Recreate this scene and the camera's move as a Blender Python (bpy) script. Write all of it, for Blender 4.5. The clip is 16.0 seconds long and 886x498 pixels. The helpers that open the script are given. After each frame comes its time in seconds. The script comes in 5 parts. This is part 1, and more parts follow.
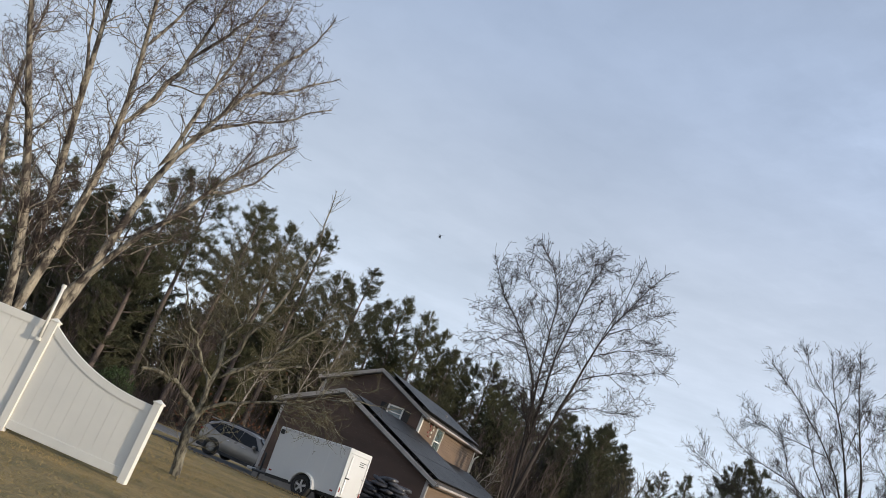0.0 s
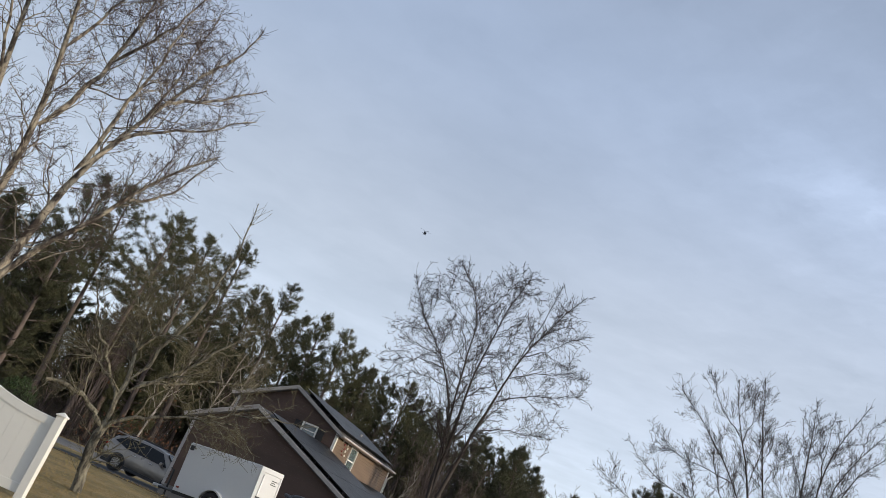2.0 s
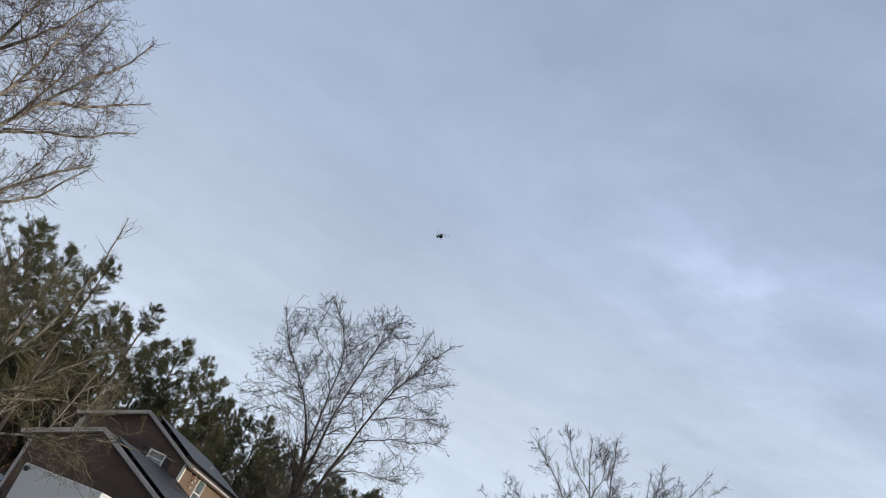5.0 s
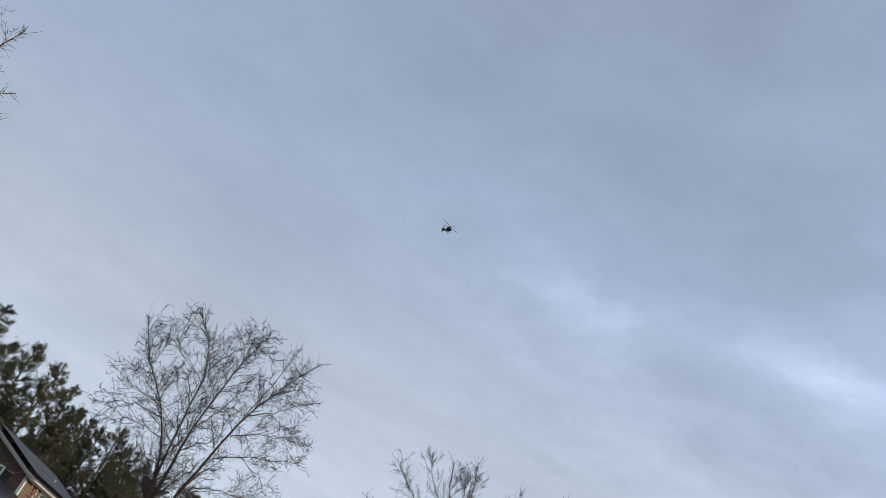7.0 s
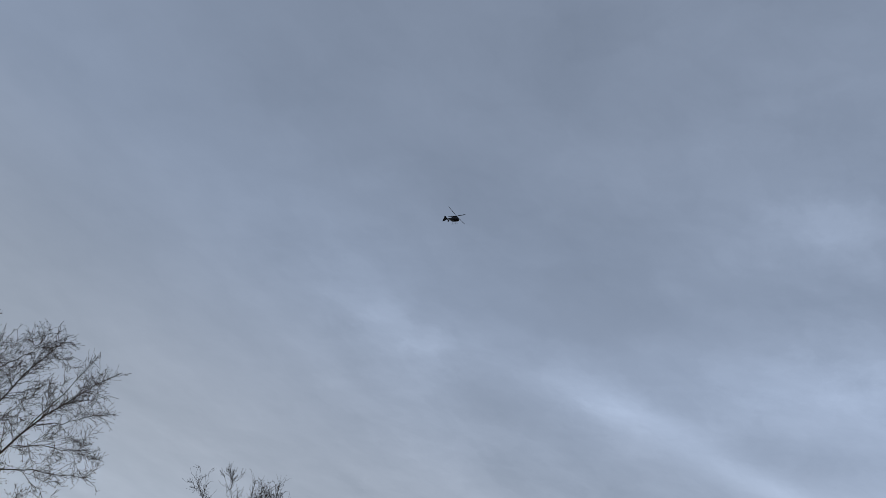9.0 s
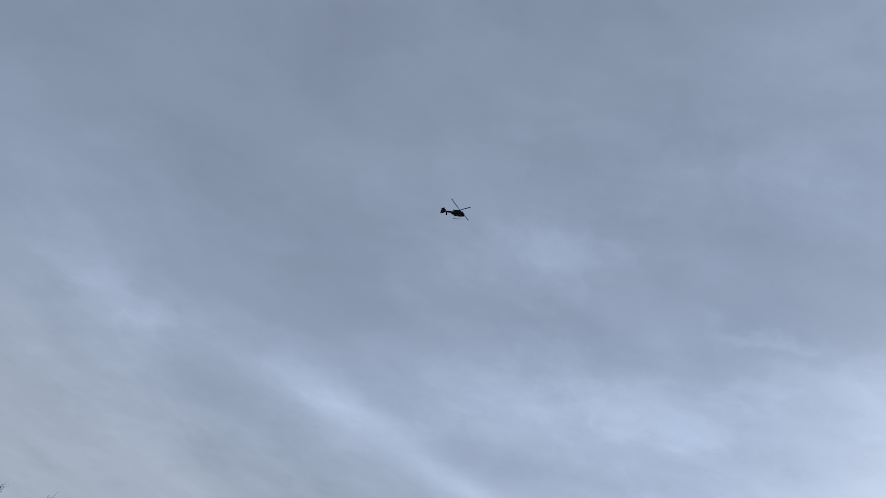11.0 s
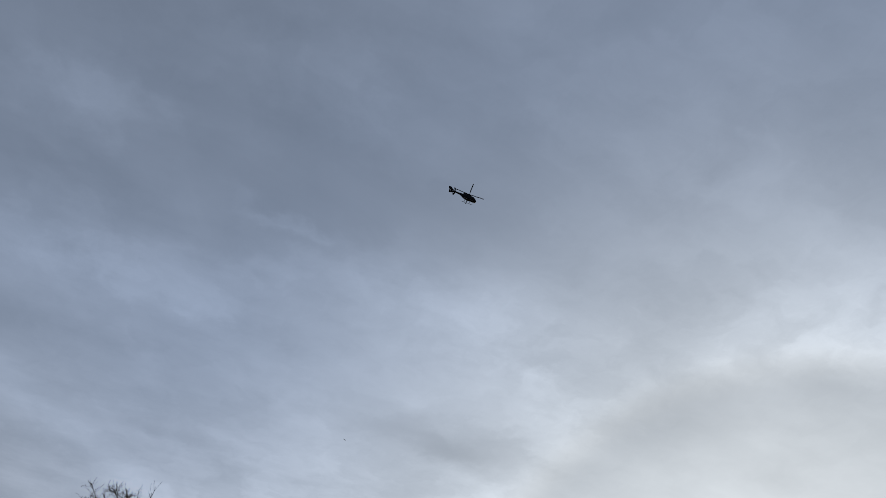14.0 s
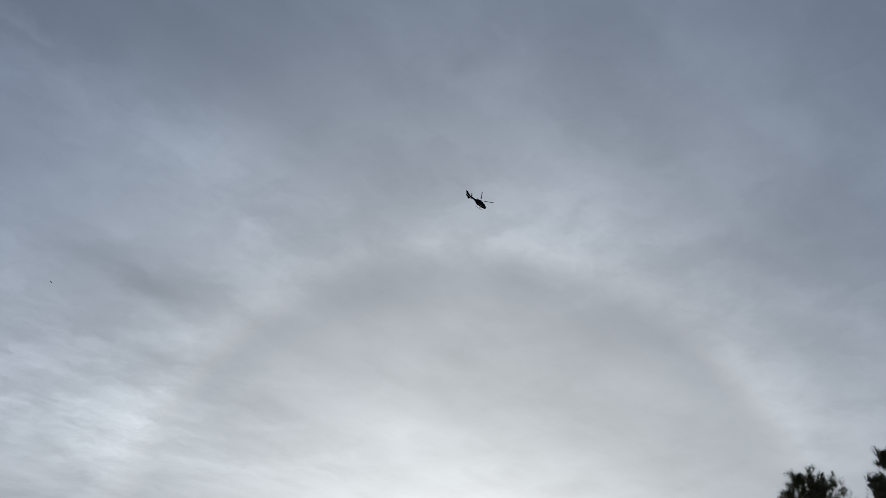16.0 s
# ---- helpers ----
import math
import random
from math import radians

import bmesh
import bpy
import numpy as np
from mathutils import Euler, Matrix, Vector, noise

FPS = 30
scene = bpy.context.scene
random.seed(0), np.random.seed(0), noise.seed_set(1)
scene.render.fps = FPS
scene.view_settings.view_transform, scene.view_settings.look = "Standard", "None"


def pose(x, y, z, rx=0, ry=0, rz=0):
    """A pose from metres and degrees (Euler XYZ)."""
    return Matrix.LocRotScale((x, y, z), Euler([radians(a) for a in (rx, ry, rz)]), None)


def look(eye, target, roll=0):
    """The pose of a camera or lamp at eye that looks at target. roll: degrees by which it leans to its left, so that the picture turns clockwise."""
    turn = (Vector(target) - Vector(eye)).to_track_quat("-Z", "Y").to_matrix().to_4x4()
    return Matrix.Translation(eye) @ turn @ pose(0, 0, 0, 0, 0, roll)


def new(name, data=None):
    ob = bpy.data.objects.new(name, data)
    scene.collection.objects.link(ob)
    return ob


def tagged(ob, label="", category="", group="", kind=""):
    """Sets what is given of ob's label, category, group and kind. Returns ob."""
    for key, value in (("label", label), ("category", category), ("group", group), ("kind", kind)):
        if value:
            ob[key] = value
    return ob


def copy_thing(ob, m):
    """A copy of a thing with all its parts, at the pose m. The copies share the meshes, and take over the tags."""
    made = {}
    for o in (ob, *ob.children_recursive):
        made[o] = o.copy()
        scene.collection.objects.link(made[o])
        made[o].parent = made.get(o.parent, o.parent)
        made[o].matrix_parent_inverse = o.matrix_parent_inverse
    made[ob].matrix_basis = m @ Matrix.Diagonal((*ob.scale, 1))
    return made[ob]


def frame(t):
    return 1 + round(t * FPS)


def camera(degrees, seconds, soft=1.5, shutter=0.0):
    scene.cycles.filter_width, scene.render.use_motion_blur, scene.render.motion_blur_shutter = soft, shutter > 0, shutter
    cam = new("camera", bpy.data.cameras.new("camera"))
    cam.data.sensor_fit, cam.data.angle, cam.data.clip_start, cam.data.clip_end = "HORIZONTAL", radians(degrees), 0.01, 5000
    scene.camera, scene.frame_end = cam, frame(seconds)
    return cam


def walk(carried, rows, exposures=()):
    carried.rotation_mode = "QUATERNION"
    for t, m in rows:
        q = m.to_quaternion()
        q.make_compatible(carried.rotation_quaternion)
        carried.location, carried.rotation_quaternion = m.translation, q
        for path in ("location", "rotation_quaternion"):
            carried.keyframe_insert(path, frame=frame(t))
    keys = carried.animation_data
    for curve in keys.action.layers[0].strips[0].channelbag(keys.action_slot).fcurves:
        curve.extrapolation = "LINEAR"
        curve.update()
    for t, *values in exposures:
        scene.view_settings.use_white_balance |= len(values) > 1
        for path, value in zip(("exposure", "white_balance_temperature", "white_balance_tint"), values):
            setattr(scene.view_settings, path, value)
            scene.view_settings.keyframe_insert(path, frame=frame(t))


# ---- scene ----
# ---- camera ----
EYE = (0.0, 0.0, 1.65)
cam = camera(53.35, 16.0, soft=0.75)
TURNS = [
    (0, 105.53, -21.76, -5.88),
    (0.5, 106.34, -22.40, -7.66),
    (1, 106.99, -22.43, -9.05),
    (1.5, 107.90, -22.31, -10.26),
    (2, 108.98, -22.26, -11.79),
    (2.5, 109.75, -22.73, -13.24),
    (3, 110.70, -23.75, -14.97),
    (3.5, 111.85, -24.33, -16.90),
    (6, 118.42, -24.12, -26.61),
    (6.5, 119.66, -23.90, -29.29),
    (7, 121.10, -23.85, -32.01),
    (7.5, 122.56, -23.44, -34.65),
    (8, 124.26, -22.81, -37.91),
    (8.5, 125.70, -21.60, -41.37),
    (9, 127.30, -20.81, -45.02),
    (9.5, 128.99, -20.05, -49.34),
    (12, 133.29, -12.79, -73.90),
    (12.5, 132.88, -11.15, -78.72),
    (13, 131.88, -8.69, -83.69),
    (13.5, 130.83, -6.87, -88.84),
    (14, 129.83, -4.89, -94.10),
    (14.5, 128.36, -3.91, -99.37),
    (15, 126.28, -3.42, -104.89),
    (15.5, 124.20, -2.96, -109.58),
    (16, 122.19, -3.40, -114.65),
]
walk(cam, [(t, pose(*EYE, rx, ry, rz)) for t, rx, ry, rz in TURNS],
     exposures=[(0, 0.04), (2, 0.0), (2.5, -0.06), (3, -0.02), (3.5, 0.02), (6, -0.05), (7, -0.17), (7.5, -0.18), (8, -0.44), (8.5, -0.47), (9, -0.66), (9.5, -0.54), (12, -0.66), (12.5, -0.90), (13, -0.92), (13.5, -0.90), (14, -1.15), (14.5, -1.07), (15, -1.12), (15.5, -1.45), (16, -1.58)])

# ---- light ----
SUN_AZ, SUN_EL = radians(115.2), radians(10.0)
SUN = Vector((math.sin(SUN_AZ) * math.cos(SUN_EL), math.cos(SUN_AZ) * math.cos(SUN_EL), math.sin(SUN_EL)))


class Graph:
    """Short names for building node trees."""

    def __init__(self, tree):
        self.tree = tree

    def put(self, value, socket):
        if isinstance(value, bpy.types.NodeSocket):
            self.tree.links.new(value, socket)
        elif value is not None:
            socket.default_value = value

    def node(self, kind, *values, out=0):
        n = self.tree.nodes.new(kind)
        for i, v in enumerate(values):
            self.put(v, n.inputs[i])
        return n.outputs[out] if len(n.outputs) else None

    def math(self, op, a, b=None, c=None, clamp=False):
        n = self.tree.nodes.new("ShaderNodeMath")
        n.operation, n.use_clamp = op, clamp
        for i, v in enumerate((a, b, c)):
            self.put(v, n.inputs[i])
        return n.outputs[0]

    def noise(self, vec, scale, detail=4.0, rough=0.55, distort=0.0):
        n = self.tree.nodes.new("ShaderNodeTexNoise")
        self.put(vec, n.inputs["Vector"])
        for key, v in (("Scale", scale), ("Detail", detail), ("Roughness", rough), ("Distortion", distort)):
            n.inputs[key].default_value = v
        return n.outputs[0]

    def mix(self, fac, a, b):
        n = self.tree.nodes.new("ShaderNodeMix")
        n.data_type = "RGBA"
        self.put(fac, n.inputs[0])
        self.put(a, n.inputs[6])
        self.put(b, n.inputs[7])
        return n.outputs[2]

    def mapping(self, vec, rot=(0, 0, 0), scale=(1, 1, 1), loc=(0, 0, 0)):
        n = self.tree.nodes.new("ShaderNodeMapping")
        self.put(vec, n.inputs[0])
        n.inputs[1].default_value, n.inputs[2].default_value, n.inputs[3].default_value = loc, rot, scale
        return n.outputs[0]

    def steps(self, value, lo, hi, a=0.0, b=1.0):
        n = self.tree.nodes.new("ShaderNodeMapRange")
        n.interpolation_type = "SMOOTHSTEP"
        for i, v in enumerate((value, lo, hi, a, b)):
            self.put(v, n.inputs[i])
        return n.outputs[0]


WISPS = (
    (0.95, 1.51, 12, 0.43, 0.225, 0.6), (0.82, 1.42, -10, 0.15, 0.10, 0.8), (1.02, 0.12, -85, 0.30, 0.14, -1.0), (0.82, 0.51, -102, 0.12, 0.08, 0.9),
    (1.16, 0.71, -96, 0.16, 0.08, 0.9), (0.91, 0.97, -72, 0.21, 0.12, -0.8), (1.13, 1.16, -26, 0.12, 0.10, 0.8), (1.07, 1.41, -12, 0.13, 0.12, -0.7),
    (1.24, 0.56, -70, 0.16, 0.075, 0.8), (1.08, 0.25, -70, 0.07, 0.025, 0.9), (0.79, 0.19, -51, 0.10, 0.075, 0.6), (1.22, 0.27, -93, 0.13, 0.06, 0.6),
    (1.36, -0.13, -50, 0.32, 0.10, 1.0), (1.72, -0.05, -69, 0.21, 0.075, -1.2), (1.19, -0.74, -84, 0.22, 0.15, 0.8), (2.40, 0.15, -60, 0.70, 0.42, 2.4),
)


def build_sky():
    world = bpy.data.worlds.new("sky")
    world.use_nodes = True
    world.node_tree.nodes.clear()
    g = Graph(world.node_tree)
    way = g.node("ShaderNodeTexCoord", out=0)
    clear = g.tree.nodes.new("ShaderNodeTexSky")
    clear.sky_type, clear.sun_disc, clear.sun_elevation, clear.sun_rotation = "NISHITA", False, SUN_EL, SUN_AZ
    clear.air_density, clear.dust_density, clear.ozone_density = 1.0, 0.6, 2.0
    air = clear.outputs[0]
    sep = g.tree.nodes.new("ShaderNodeSeparateXYZ")
    g.put(way, sep.inputs[0])
    up = g.math("MAXIMUM", sep.outputs[2], 0.02)
    lift = g.math("ADD", up, 0.06)
    flat = g.node("ShaderNodeCombineXYZ", g.math("DIVIDE", sep.outputs[0], lift), g.math("DIVIDE", sep.outputs[1], lift), 0.0)
    # angle from the sun
    dot = g.tree.nodes.new("ShaderNodeVectorMath")
    dot.operation = "DOT_PRODUCT"
    g.put(way, dot.inputs[0])
    dot.inputs[1].default_value = SUN
    ang = g.math("MULTIPLY", g.math("ARCCOSINE", g.math("MINIMUM", dot.outputs["Value"], 0.99999)), 57.2958)
    # high thin cloud, drawn out into fibres that swing round towards the sun
    def drawn(turn, scale, detail, long, wide, loc):
        n = g.tree.nodes.new("ShaderNodeMapping")
        n.vector_type = "TEXTURE"
        g.put(flat, n.inputs[0])
        n.inputs[1].default_value, n.inputs[2].default_value, n.inputs[3].default_value = (loc, loc * 0.7, 0), (0, 0, radians(turn)), (long, wide, 1)
        return g.noise(n.outputs[0], scale, detail, 0.52, 0.45)

    side = g.steps(ang, 48.0, 72.0)
    fibre = g.node("ShaderNodeMix", side, None, drawn(-60, 2.0, 6.0, 1.2, 0.5, 1.3), drawn(-22, 1.7, 5.0, 1.2, 0.7, 2.1))
    veil = drawn(-40, 1.5, 3.0, 1.3, 1.1, 4.4)
    fine = drawn(-70, 7.0, 5.0, 1.0, 0.4, 0.4)
    much = g.math("MULTIPLY", g.steps(ang, 110.0, 55.0, 0.16, 0.42), g.steps(ang, 19.0, 44.0, 0.70, 1.0))
    # soft puffs, warped so that their edges fray
    frayed = g.tree.nodes.new("ShaderNodeTexNoise")
    g.put(flat, frayed.inputs["Vector"])
    frayed.inputs["Scale"].default_value, frayed.inputs["Detail"].default_value, frayed.inputs["Roughness"].default_value = 7.0, 5.0, 0.6
    shift = g.tree.nodes.new("ShaderNodeVectorMath")
    shift.operation = "MULTIPLY_ADD"
    g.put(frayed.outputs["Color"], shift.inputs[0])
    shift.inputs[1].default_value, shift.inputs[2].default_value = (0.24, 0.24, 0.0), (-0.12, -0.12, 0.0)
    warped = g.tree.nodes.new("ShaderNodeVectorMath")
    warped.operation = "ADD"
    g.put(flat, warped.inputs[0])
    g.put(shift.outputs[0], warped.inputs[1])
    puff = g.noise(warped.outputs[0], 5.5, 6.0, 0.58)
    thick = g.math("ADD", g.math("ADD", g.math("MULTIPLY", fibre, 0.40), g.math("MULTIPLY", veil, 0.75)), g.math("MULTIPLY", fine, 0.10))
    thick = g.math("ADD", thick, g.math("MULTIPLY", puff, 0.36))
    thick = g.math("ADD", g.math("MULTIPLY", g.math("SUBTRACT", thick, 0.79), much), 0.72)
    # single wisps and gaps in the veil: place, turn, half length, half width, strength
    wisps = 0.0
    for x, y, turn, long, wide, strong in WISPS:
        m = g.tree.nodes.new("ShaderNodeMapping")
        m.vector_type = "TEXTURE"
        g.put(warped.outputs[0], m.inputs[0])
        m.inputs[1].default_value, m.inputs[2].default_value, m.inputs[3].default_value = (x, y, 0), (0, 0, radians(turn)), (long, wide, 1)
        far = g.tree.nodes.new("ShaderNodeVectorMath")
        far.operation = "DOT_PRODUCT"
        g.put(m.outputs[0], far.inputs[0])
        g.put(m.outputs[0], far.inputs[1])
        wisps = g.math("MULTIPLY_ADD", g.math("EXPONENT", g.math("MULTIPLY", far.outputs["Value"], -1.0)), strong, wisps)
    wisps = g.math("MULTIPLY", wisps, g.steps(g.math("ADD", g.math("MULTIPLY", puff, 0.75), g.math("MULTIPLY", fine, 0.25)), 0.30, 0.70, 0.65, 1.30))
    # one broad old trail of cloud
    lengthways = g.tree.nodes.new("ShaderNodeVectorMath")
    lengthways.operation = "DOT_PRODUCT"
    g.put(flat, lengthways.inputs[0])
    lengthways.inputs[1].default_value = (0.90, -0.436, 0)
    across = g.tree.nodes.new("ShaderNodeVectorMath")
    across.operation = "DOT_PRODUCT"
    g.put(flat, across.inputs[0])
    across.inputs[1].default_value = (0.436, 0.90, 0)
    wob = g.math("MULTIPLY", g.math("SUBTRACT", g.noise(flat, 3.0, 5.0, 0.6), 0.5), 0.12)
    off = g.math("DIVIDE", g.math("ADD", g.math("SUBTRACT", across.outputs["Value"], 1.50), wob), 0.068)
    trail = g.math("EXPONENT", g.math("MULTIPLY", g.math("MULTIPLY", off, off), -1.0))
    trail = g.math("MULTIPLY", trail, g.math("MULTIPLY", g.steps(lengthways.outputs["Value"], 0.35, 0.62), g.steps(lengthways.outputs["Value"], 2.3, 1.3)))
    # light scattered forward round the sun, and the ring of ice crystals at 22 degrees
    glow = g.math("EXPONENT", g.math("MULTIPLY", ang, -1.0 / 31.0))
    core = g.math("EXPONENT", g.math("MULTIPLY", ang, -1.0 / 7.0))
    ring = g.math("MULTIPLY", g.steps(ang, 20.4, 23.0), g.math("EXPONENT", g.math("MULTIPLY", g.math("MAXIMUM", g.math("SUBTRACT", ang, 22.8), 0.0), -1.0 / 6.5)))
    cover = g.steps(thick, 0.45, 1.0, 0.45, 0.92)
    low = g.math("EXPONENT", g.math("MULTIPLY", up, -3.2))
    bright = g.math("ADD", g.math("MULTIPLY", glow, 12.6), g.math("MULTIPLY", core, 30.0))
    bright = g.math("ADD", bright, g.math("MULTIPLY", g.math("MULTIPLY", ring, g.steps(g.math("MULTIPLY_ADD", puff, 0.5, g.math("MULTIPLY", veil, 0.5)), 0.36, 0.66, 0.60, 1.25)), 4.2))
    bright = g.math("ADD", bright, 4.7)
    bright = g.math("ADD", bright, g.math("MULTIPLY", low, g.math("ADD", g.math("MULTIPLY", glow, 8.0), 7.6)))
    bright = g.math("MULTIPLY", bright, g.math("ADD", g.math("MULTIPLY", thick, 0.9), 0.42))
    bright = g.math("ADD", bright, g.math("MULTIPLY", g.math("MULTIPLY", trail, g.steps(veil, 0.30, 0.70, 0.70, 1.10)), 2.6))
    bright = g.math("MULTIPLY", bright, g.math("MULTIPLY_ADD", wisps, 0.17, 0.99))
    bright = g.math("MULTIPLY", bright, g.steps(up, 0.50, 0.85, 1.0, 0.93))
    warm = g.steps(ang, 47.0, 14.0)
    cold = g.mix(g.steps(up, 0.25, 0.55), (0.82, 0.91, 1.075, 1), (0.745, 0.90, 1.20, 1))
    tint = g.mix(warm, cold, (0.92, 0.98, 1.03, 1))
    # the ring's inner edge is faintly tawny
    inner = g.math("DIVIDE", g.math("SUBTRACT", ang, 21.9), 1.1)
    inner = g.math("EXPONENT", g.math("MULTIPLY", g.math("MULTIPLY", inner, inner), -1.0))
    tint = g.mix(g.math("MULTIPLY", inner, 0.18), tint, (0.97, 0.98, 0.95, 1))
    vm = g.tree.nodes.new("ShaderNodeVectorMath")
    vm.operation = "SCALE"
    g.put(tint, vm.inputs[0])
    g.put(bright, vm.inputs["Scale"])
    sky = g.mix(cover, air, vm.outputs[0])
    g.node("ShaderNodeOutputWorld", g.node("ShaderNodeBackground", sky, 0.1))
    scene.world = world


build_sky()
lamp = bpy.data.lights.new("sun", "SUN")
lamp.energy, lamp.angle, lamp.color = 3.8, radians(0.8), (1.0, 0.86, 0.68)
sun = new("sun", lamp)
sun.matrix_world = look(SUN * 50, (0, 0, 0))

# ---- materials ----


def surface(name, tone, rough=0.7, metal=0.0, vary=0.25, scale=3.0, fine=40.0, bump=0.2, depth=0.01, second=None, patch=0.5, stretch=(1, 1, 1), coat=0.0, each=0.0, shine=0.5):
    """A procedural surface: a base tone, patches of a second tone, fine grain and relief."""
    m = bpy.data.materials.new(name)
    m.use_nodes = True
    g = Graph(m.node_tree)
    bsdf = m.node_tree.nodes["Principled BSDF"]
    co = g.mapping(g.node("ShaderNodeTexCoord", out=3), scale=stretch)
    big = g.noise(co, scale, 4.0, 0.6)
    small = g.noise(co, fine, 3.0, 0.6)
    second = second or tuple(c * 0.6 for c in tone)
    fac = g.steps(g.math("ADD", g.math("MULTIPLY", big, 0.7), g.math("MULTIPLY", small, 0.3)), 0.5 - patch * 0.35, 0.5 + patch * 0.35)
    col = g.mix(fac, (*tone, 1), (*second, 1))
    shade = g.math("ADD", g.math("MULTIPLY", small, vary * 2), 1.0 - vary)
    if each:
        shade = g.math("MULTIPLY", shade, g.math("ADD", g.math("MULTIPLY", g.node("ShaderNodeObjectInfo", out=5), each), 1.0 - each / 2))
    vm = g.tree.nodes.new("ShaderNodeVectorMath")
    vm.operation = "SCALE"
    g.put(col, vm.inputs[0])
    g.put(shade, vm.inputs["Scale"])
    g.put(vm.outputs[0], bsdf.inputs["Base Color"])
    g.put(g.math("ADD", g.math("MULTIPLY", big, 0.25), rough - 0.12, clamp=True), bsdf.inputs["Roughness"])
    bsdf.inputs["Metallic"].default_value = metal
    bsdf.inputs["Coat Weight"].default_value = coat
    bsdf.inputs["Specular IOR Level"].default_value = shine
    if bump:
        b = g.tree.nodes.new("ShaderNodeBump")
        b.inputs["Strength"].default_value, b.inputs["Distance"].default_value = bump, depth
        g.put(small, b.inputs["Height"])
        g.put(b.outputs[0], bsdf.inputs["Normal"])
    return m


GRASS = surface("dry_grass", (0.28, 0.196, 0.078), 0.95, vary=0.6, scale=0.9, fine=9, bump=1.0, depth=0.09, second=(0.135, 0.108, 0.042), patch=0.38)
BLADES = surface("grass_blades", (0.33, 0.228, 0.095), 0.9, vary=0.35, scale=0.6, fine=8, bump=0, second=(0.15, 0.125, 0.05))
LITTER = surface("leaf_litter", (0.10, 0.06, 0.035), 0.95, vary=0.5, scale=0.6, fine=8, bump=0.8, depth=0.05, second=(0.042, 0.027, 0.017))
ASPHALT = surface("asphalt", (0.042, 0.041, 0.041), 0.9, vary=0.3, scale=0.8, fine=60, bump=0.4, second=(0.060, 0.058, 0.055), shine=0.3)
PALE_ROAD = surface("pale_asphalt", (0.20, 0.19, 0.18), 0.9, vary=0.3, scale=0.5, fine=30, bump=0.3, second=(0.15, 0.145, 0.14), shine=0.3)
VINYL = surface("white_vinyl", (0.67, 0.65, 0.59), 0.45, vary=0.03, scale=1.5, fine=25, bump=0.03, second=(0.59, 0.575, 0.53), patch=0.9)
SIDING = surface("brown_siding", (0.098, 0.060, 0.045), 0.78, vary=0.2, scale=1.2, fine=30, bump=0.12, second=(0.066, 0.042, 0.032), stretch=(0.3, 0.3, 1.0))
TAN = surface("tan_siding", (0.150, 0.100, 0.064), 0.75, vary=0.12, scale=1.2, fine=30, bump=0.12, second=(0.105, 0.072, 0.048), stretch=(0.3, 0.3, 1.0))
TRIM = surface("weathered_trim", (0.43, 0.40, 0.38), 0.6, vary=0.08, scale=2.0, fine=30, bump=0.1, second=(0.29, 0.27, 0.255))
SHINGLE = surface("asphalt_shingles", (0.06, 0.055, 0.055), 0.9, vary=0.4, scale=3, fine=35, bump=0.6, second=(0.09, 0.082, 0.08))
# the paler, stretched second tone paints streaks of sky reflection into the panels
SOLAR = surface("solar_glass", (0.012, 0.011, 0.011), 0.36, vary=0.35, scale=1.1, fine=16, bump=0.12, depth=0.004, second=(0.020, 0.020, 0.020), shine=0.05, stretch=(0.2, 1.6, 1.0), each=0.8)
RAIL = surface("black_rail", (0.02, 0.02, 0.022), 0.5, 0.4, bump=0.05)
GLASS = surface("window_glass", (0.10, 0.13, 0.13), 0.12, vary=0.1, scale=1.2, fine=6, bump=0.02, second=(0.05, 0.07, 0.07), coat=1.0)
SHUTTER = surface("dark_shutter", (0.012, 0.010, 0.010), 0.6, bump=0.1)
CONCRETE = surface("concrete", (0.22, 0.21, 0.20), 0.9, vary=0.2, scale=2, fine=30, bump=0.3)
TRAILER = surface("trailer_skin", (0.54, 0.535, 0.52), 0.42, vary=0.05, scale=1.5, fine=18, bump=0.03, second=(0.52, 0.52, 0.515), coat=0.2)
CHROME = surface("aluminium", (0.62, 0.62, 0.63), 0.35, 0.9, vary=0.08, bump=0.05)
RUBBER = surface("tyre_rubber", (0.018, 0.018, 0.019), 0.85, vary=0.2, bump=0.3, fine=60)
BLACK = surface("black_plastic", (0.022, 0.022, 0.024), 0.5, vary=0.15, bump=0.1)
CARPAINT = surface("taupe_metallic_paint", (0.26, 0.225, 0.185), 0.30, 0.45, vary=0.03, scale=1, fine=30, bump=0.0, second=(0.20, 0.178, 0.156), coat=0.8)
CARGLASS = surface("dark_car_glass", (0.008, 0.009, 0.010), 0.18, vary=0.05, bump=0.0, shine=0.3)
REDLENS = surface("red_lens", (0.28, 0.015, 0.012), 0.25, bump=0.0, coat=0.6)
RED = surface("red_plastic", (0.26, 0.04, 0.028), 0.5, bump=0.05)
BAG = surface("dark_bag_plastic", (0.060, 0.060, 0.066), 0.32, vary=0.3, scale=5, fine=22, bump=0.5, depth=0.03, second=(0.035, 0.035, 0.042), each=1.2)
WOODPALE = surface("pallet_wood", (0.24, 0.17, 0.10), 0.85, vary=0.2, scale=2, fine=30, bump=0.3, stretch=(0.2, 1, 1))
BARK_MAPLE = surface("maple_bark", (0.30, 0.26, 0.20), 0.9, vary=0.5, scale=4.0, fine=11, bump=1.0, depth=0.08, second=(0.040, 0.031, 0.025), patch=0.22, stretch=(1, 1, 0.45))
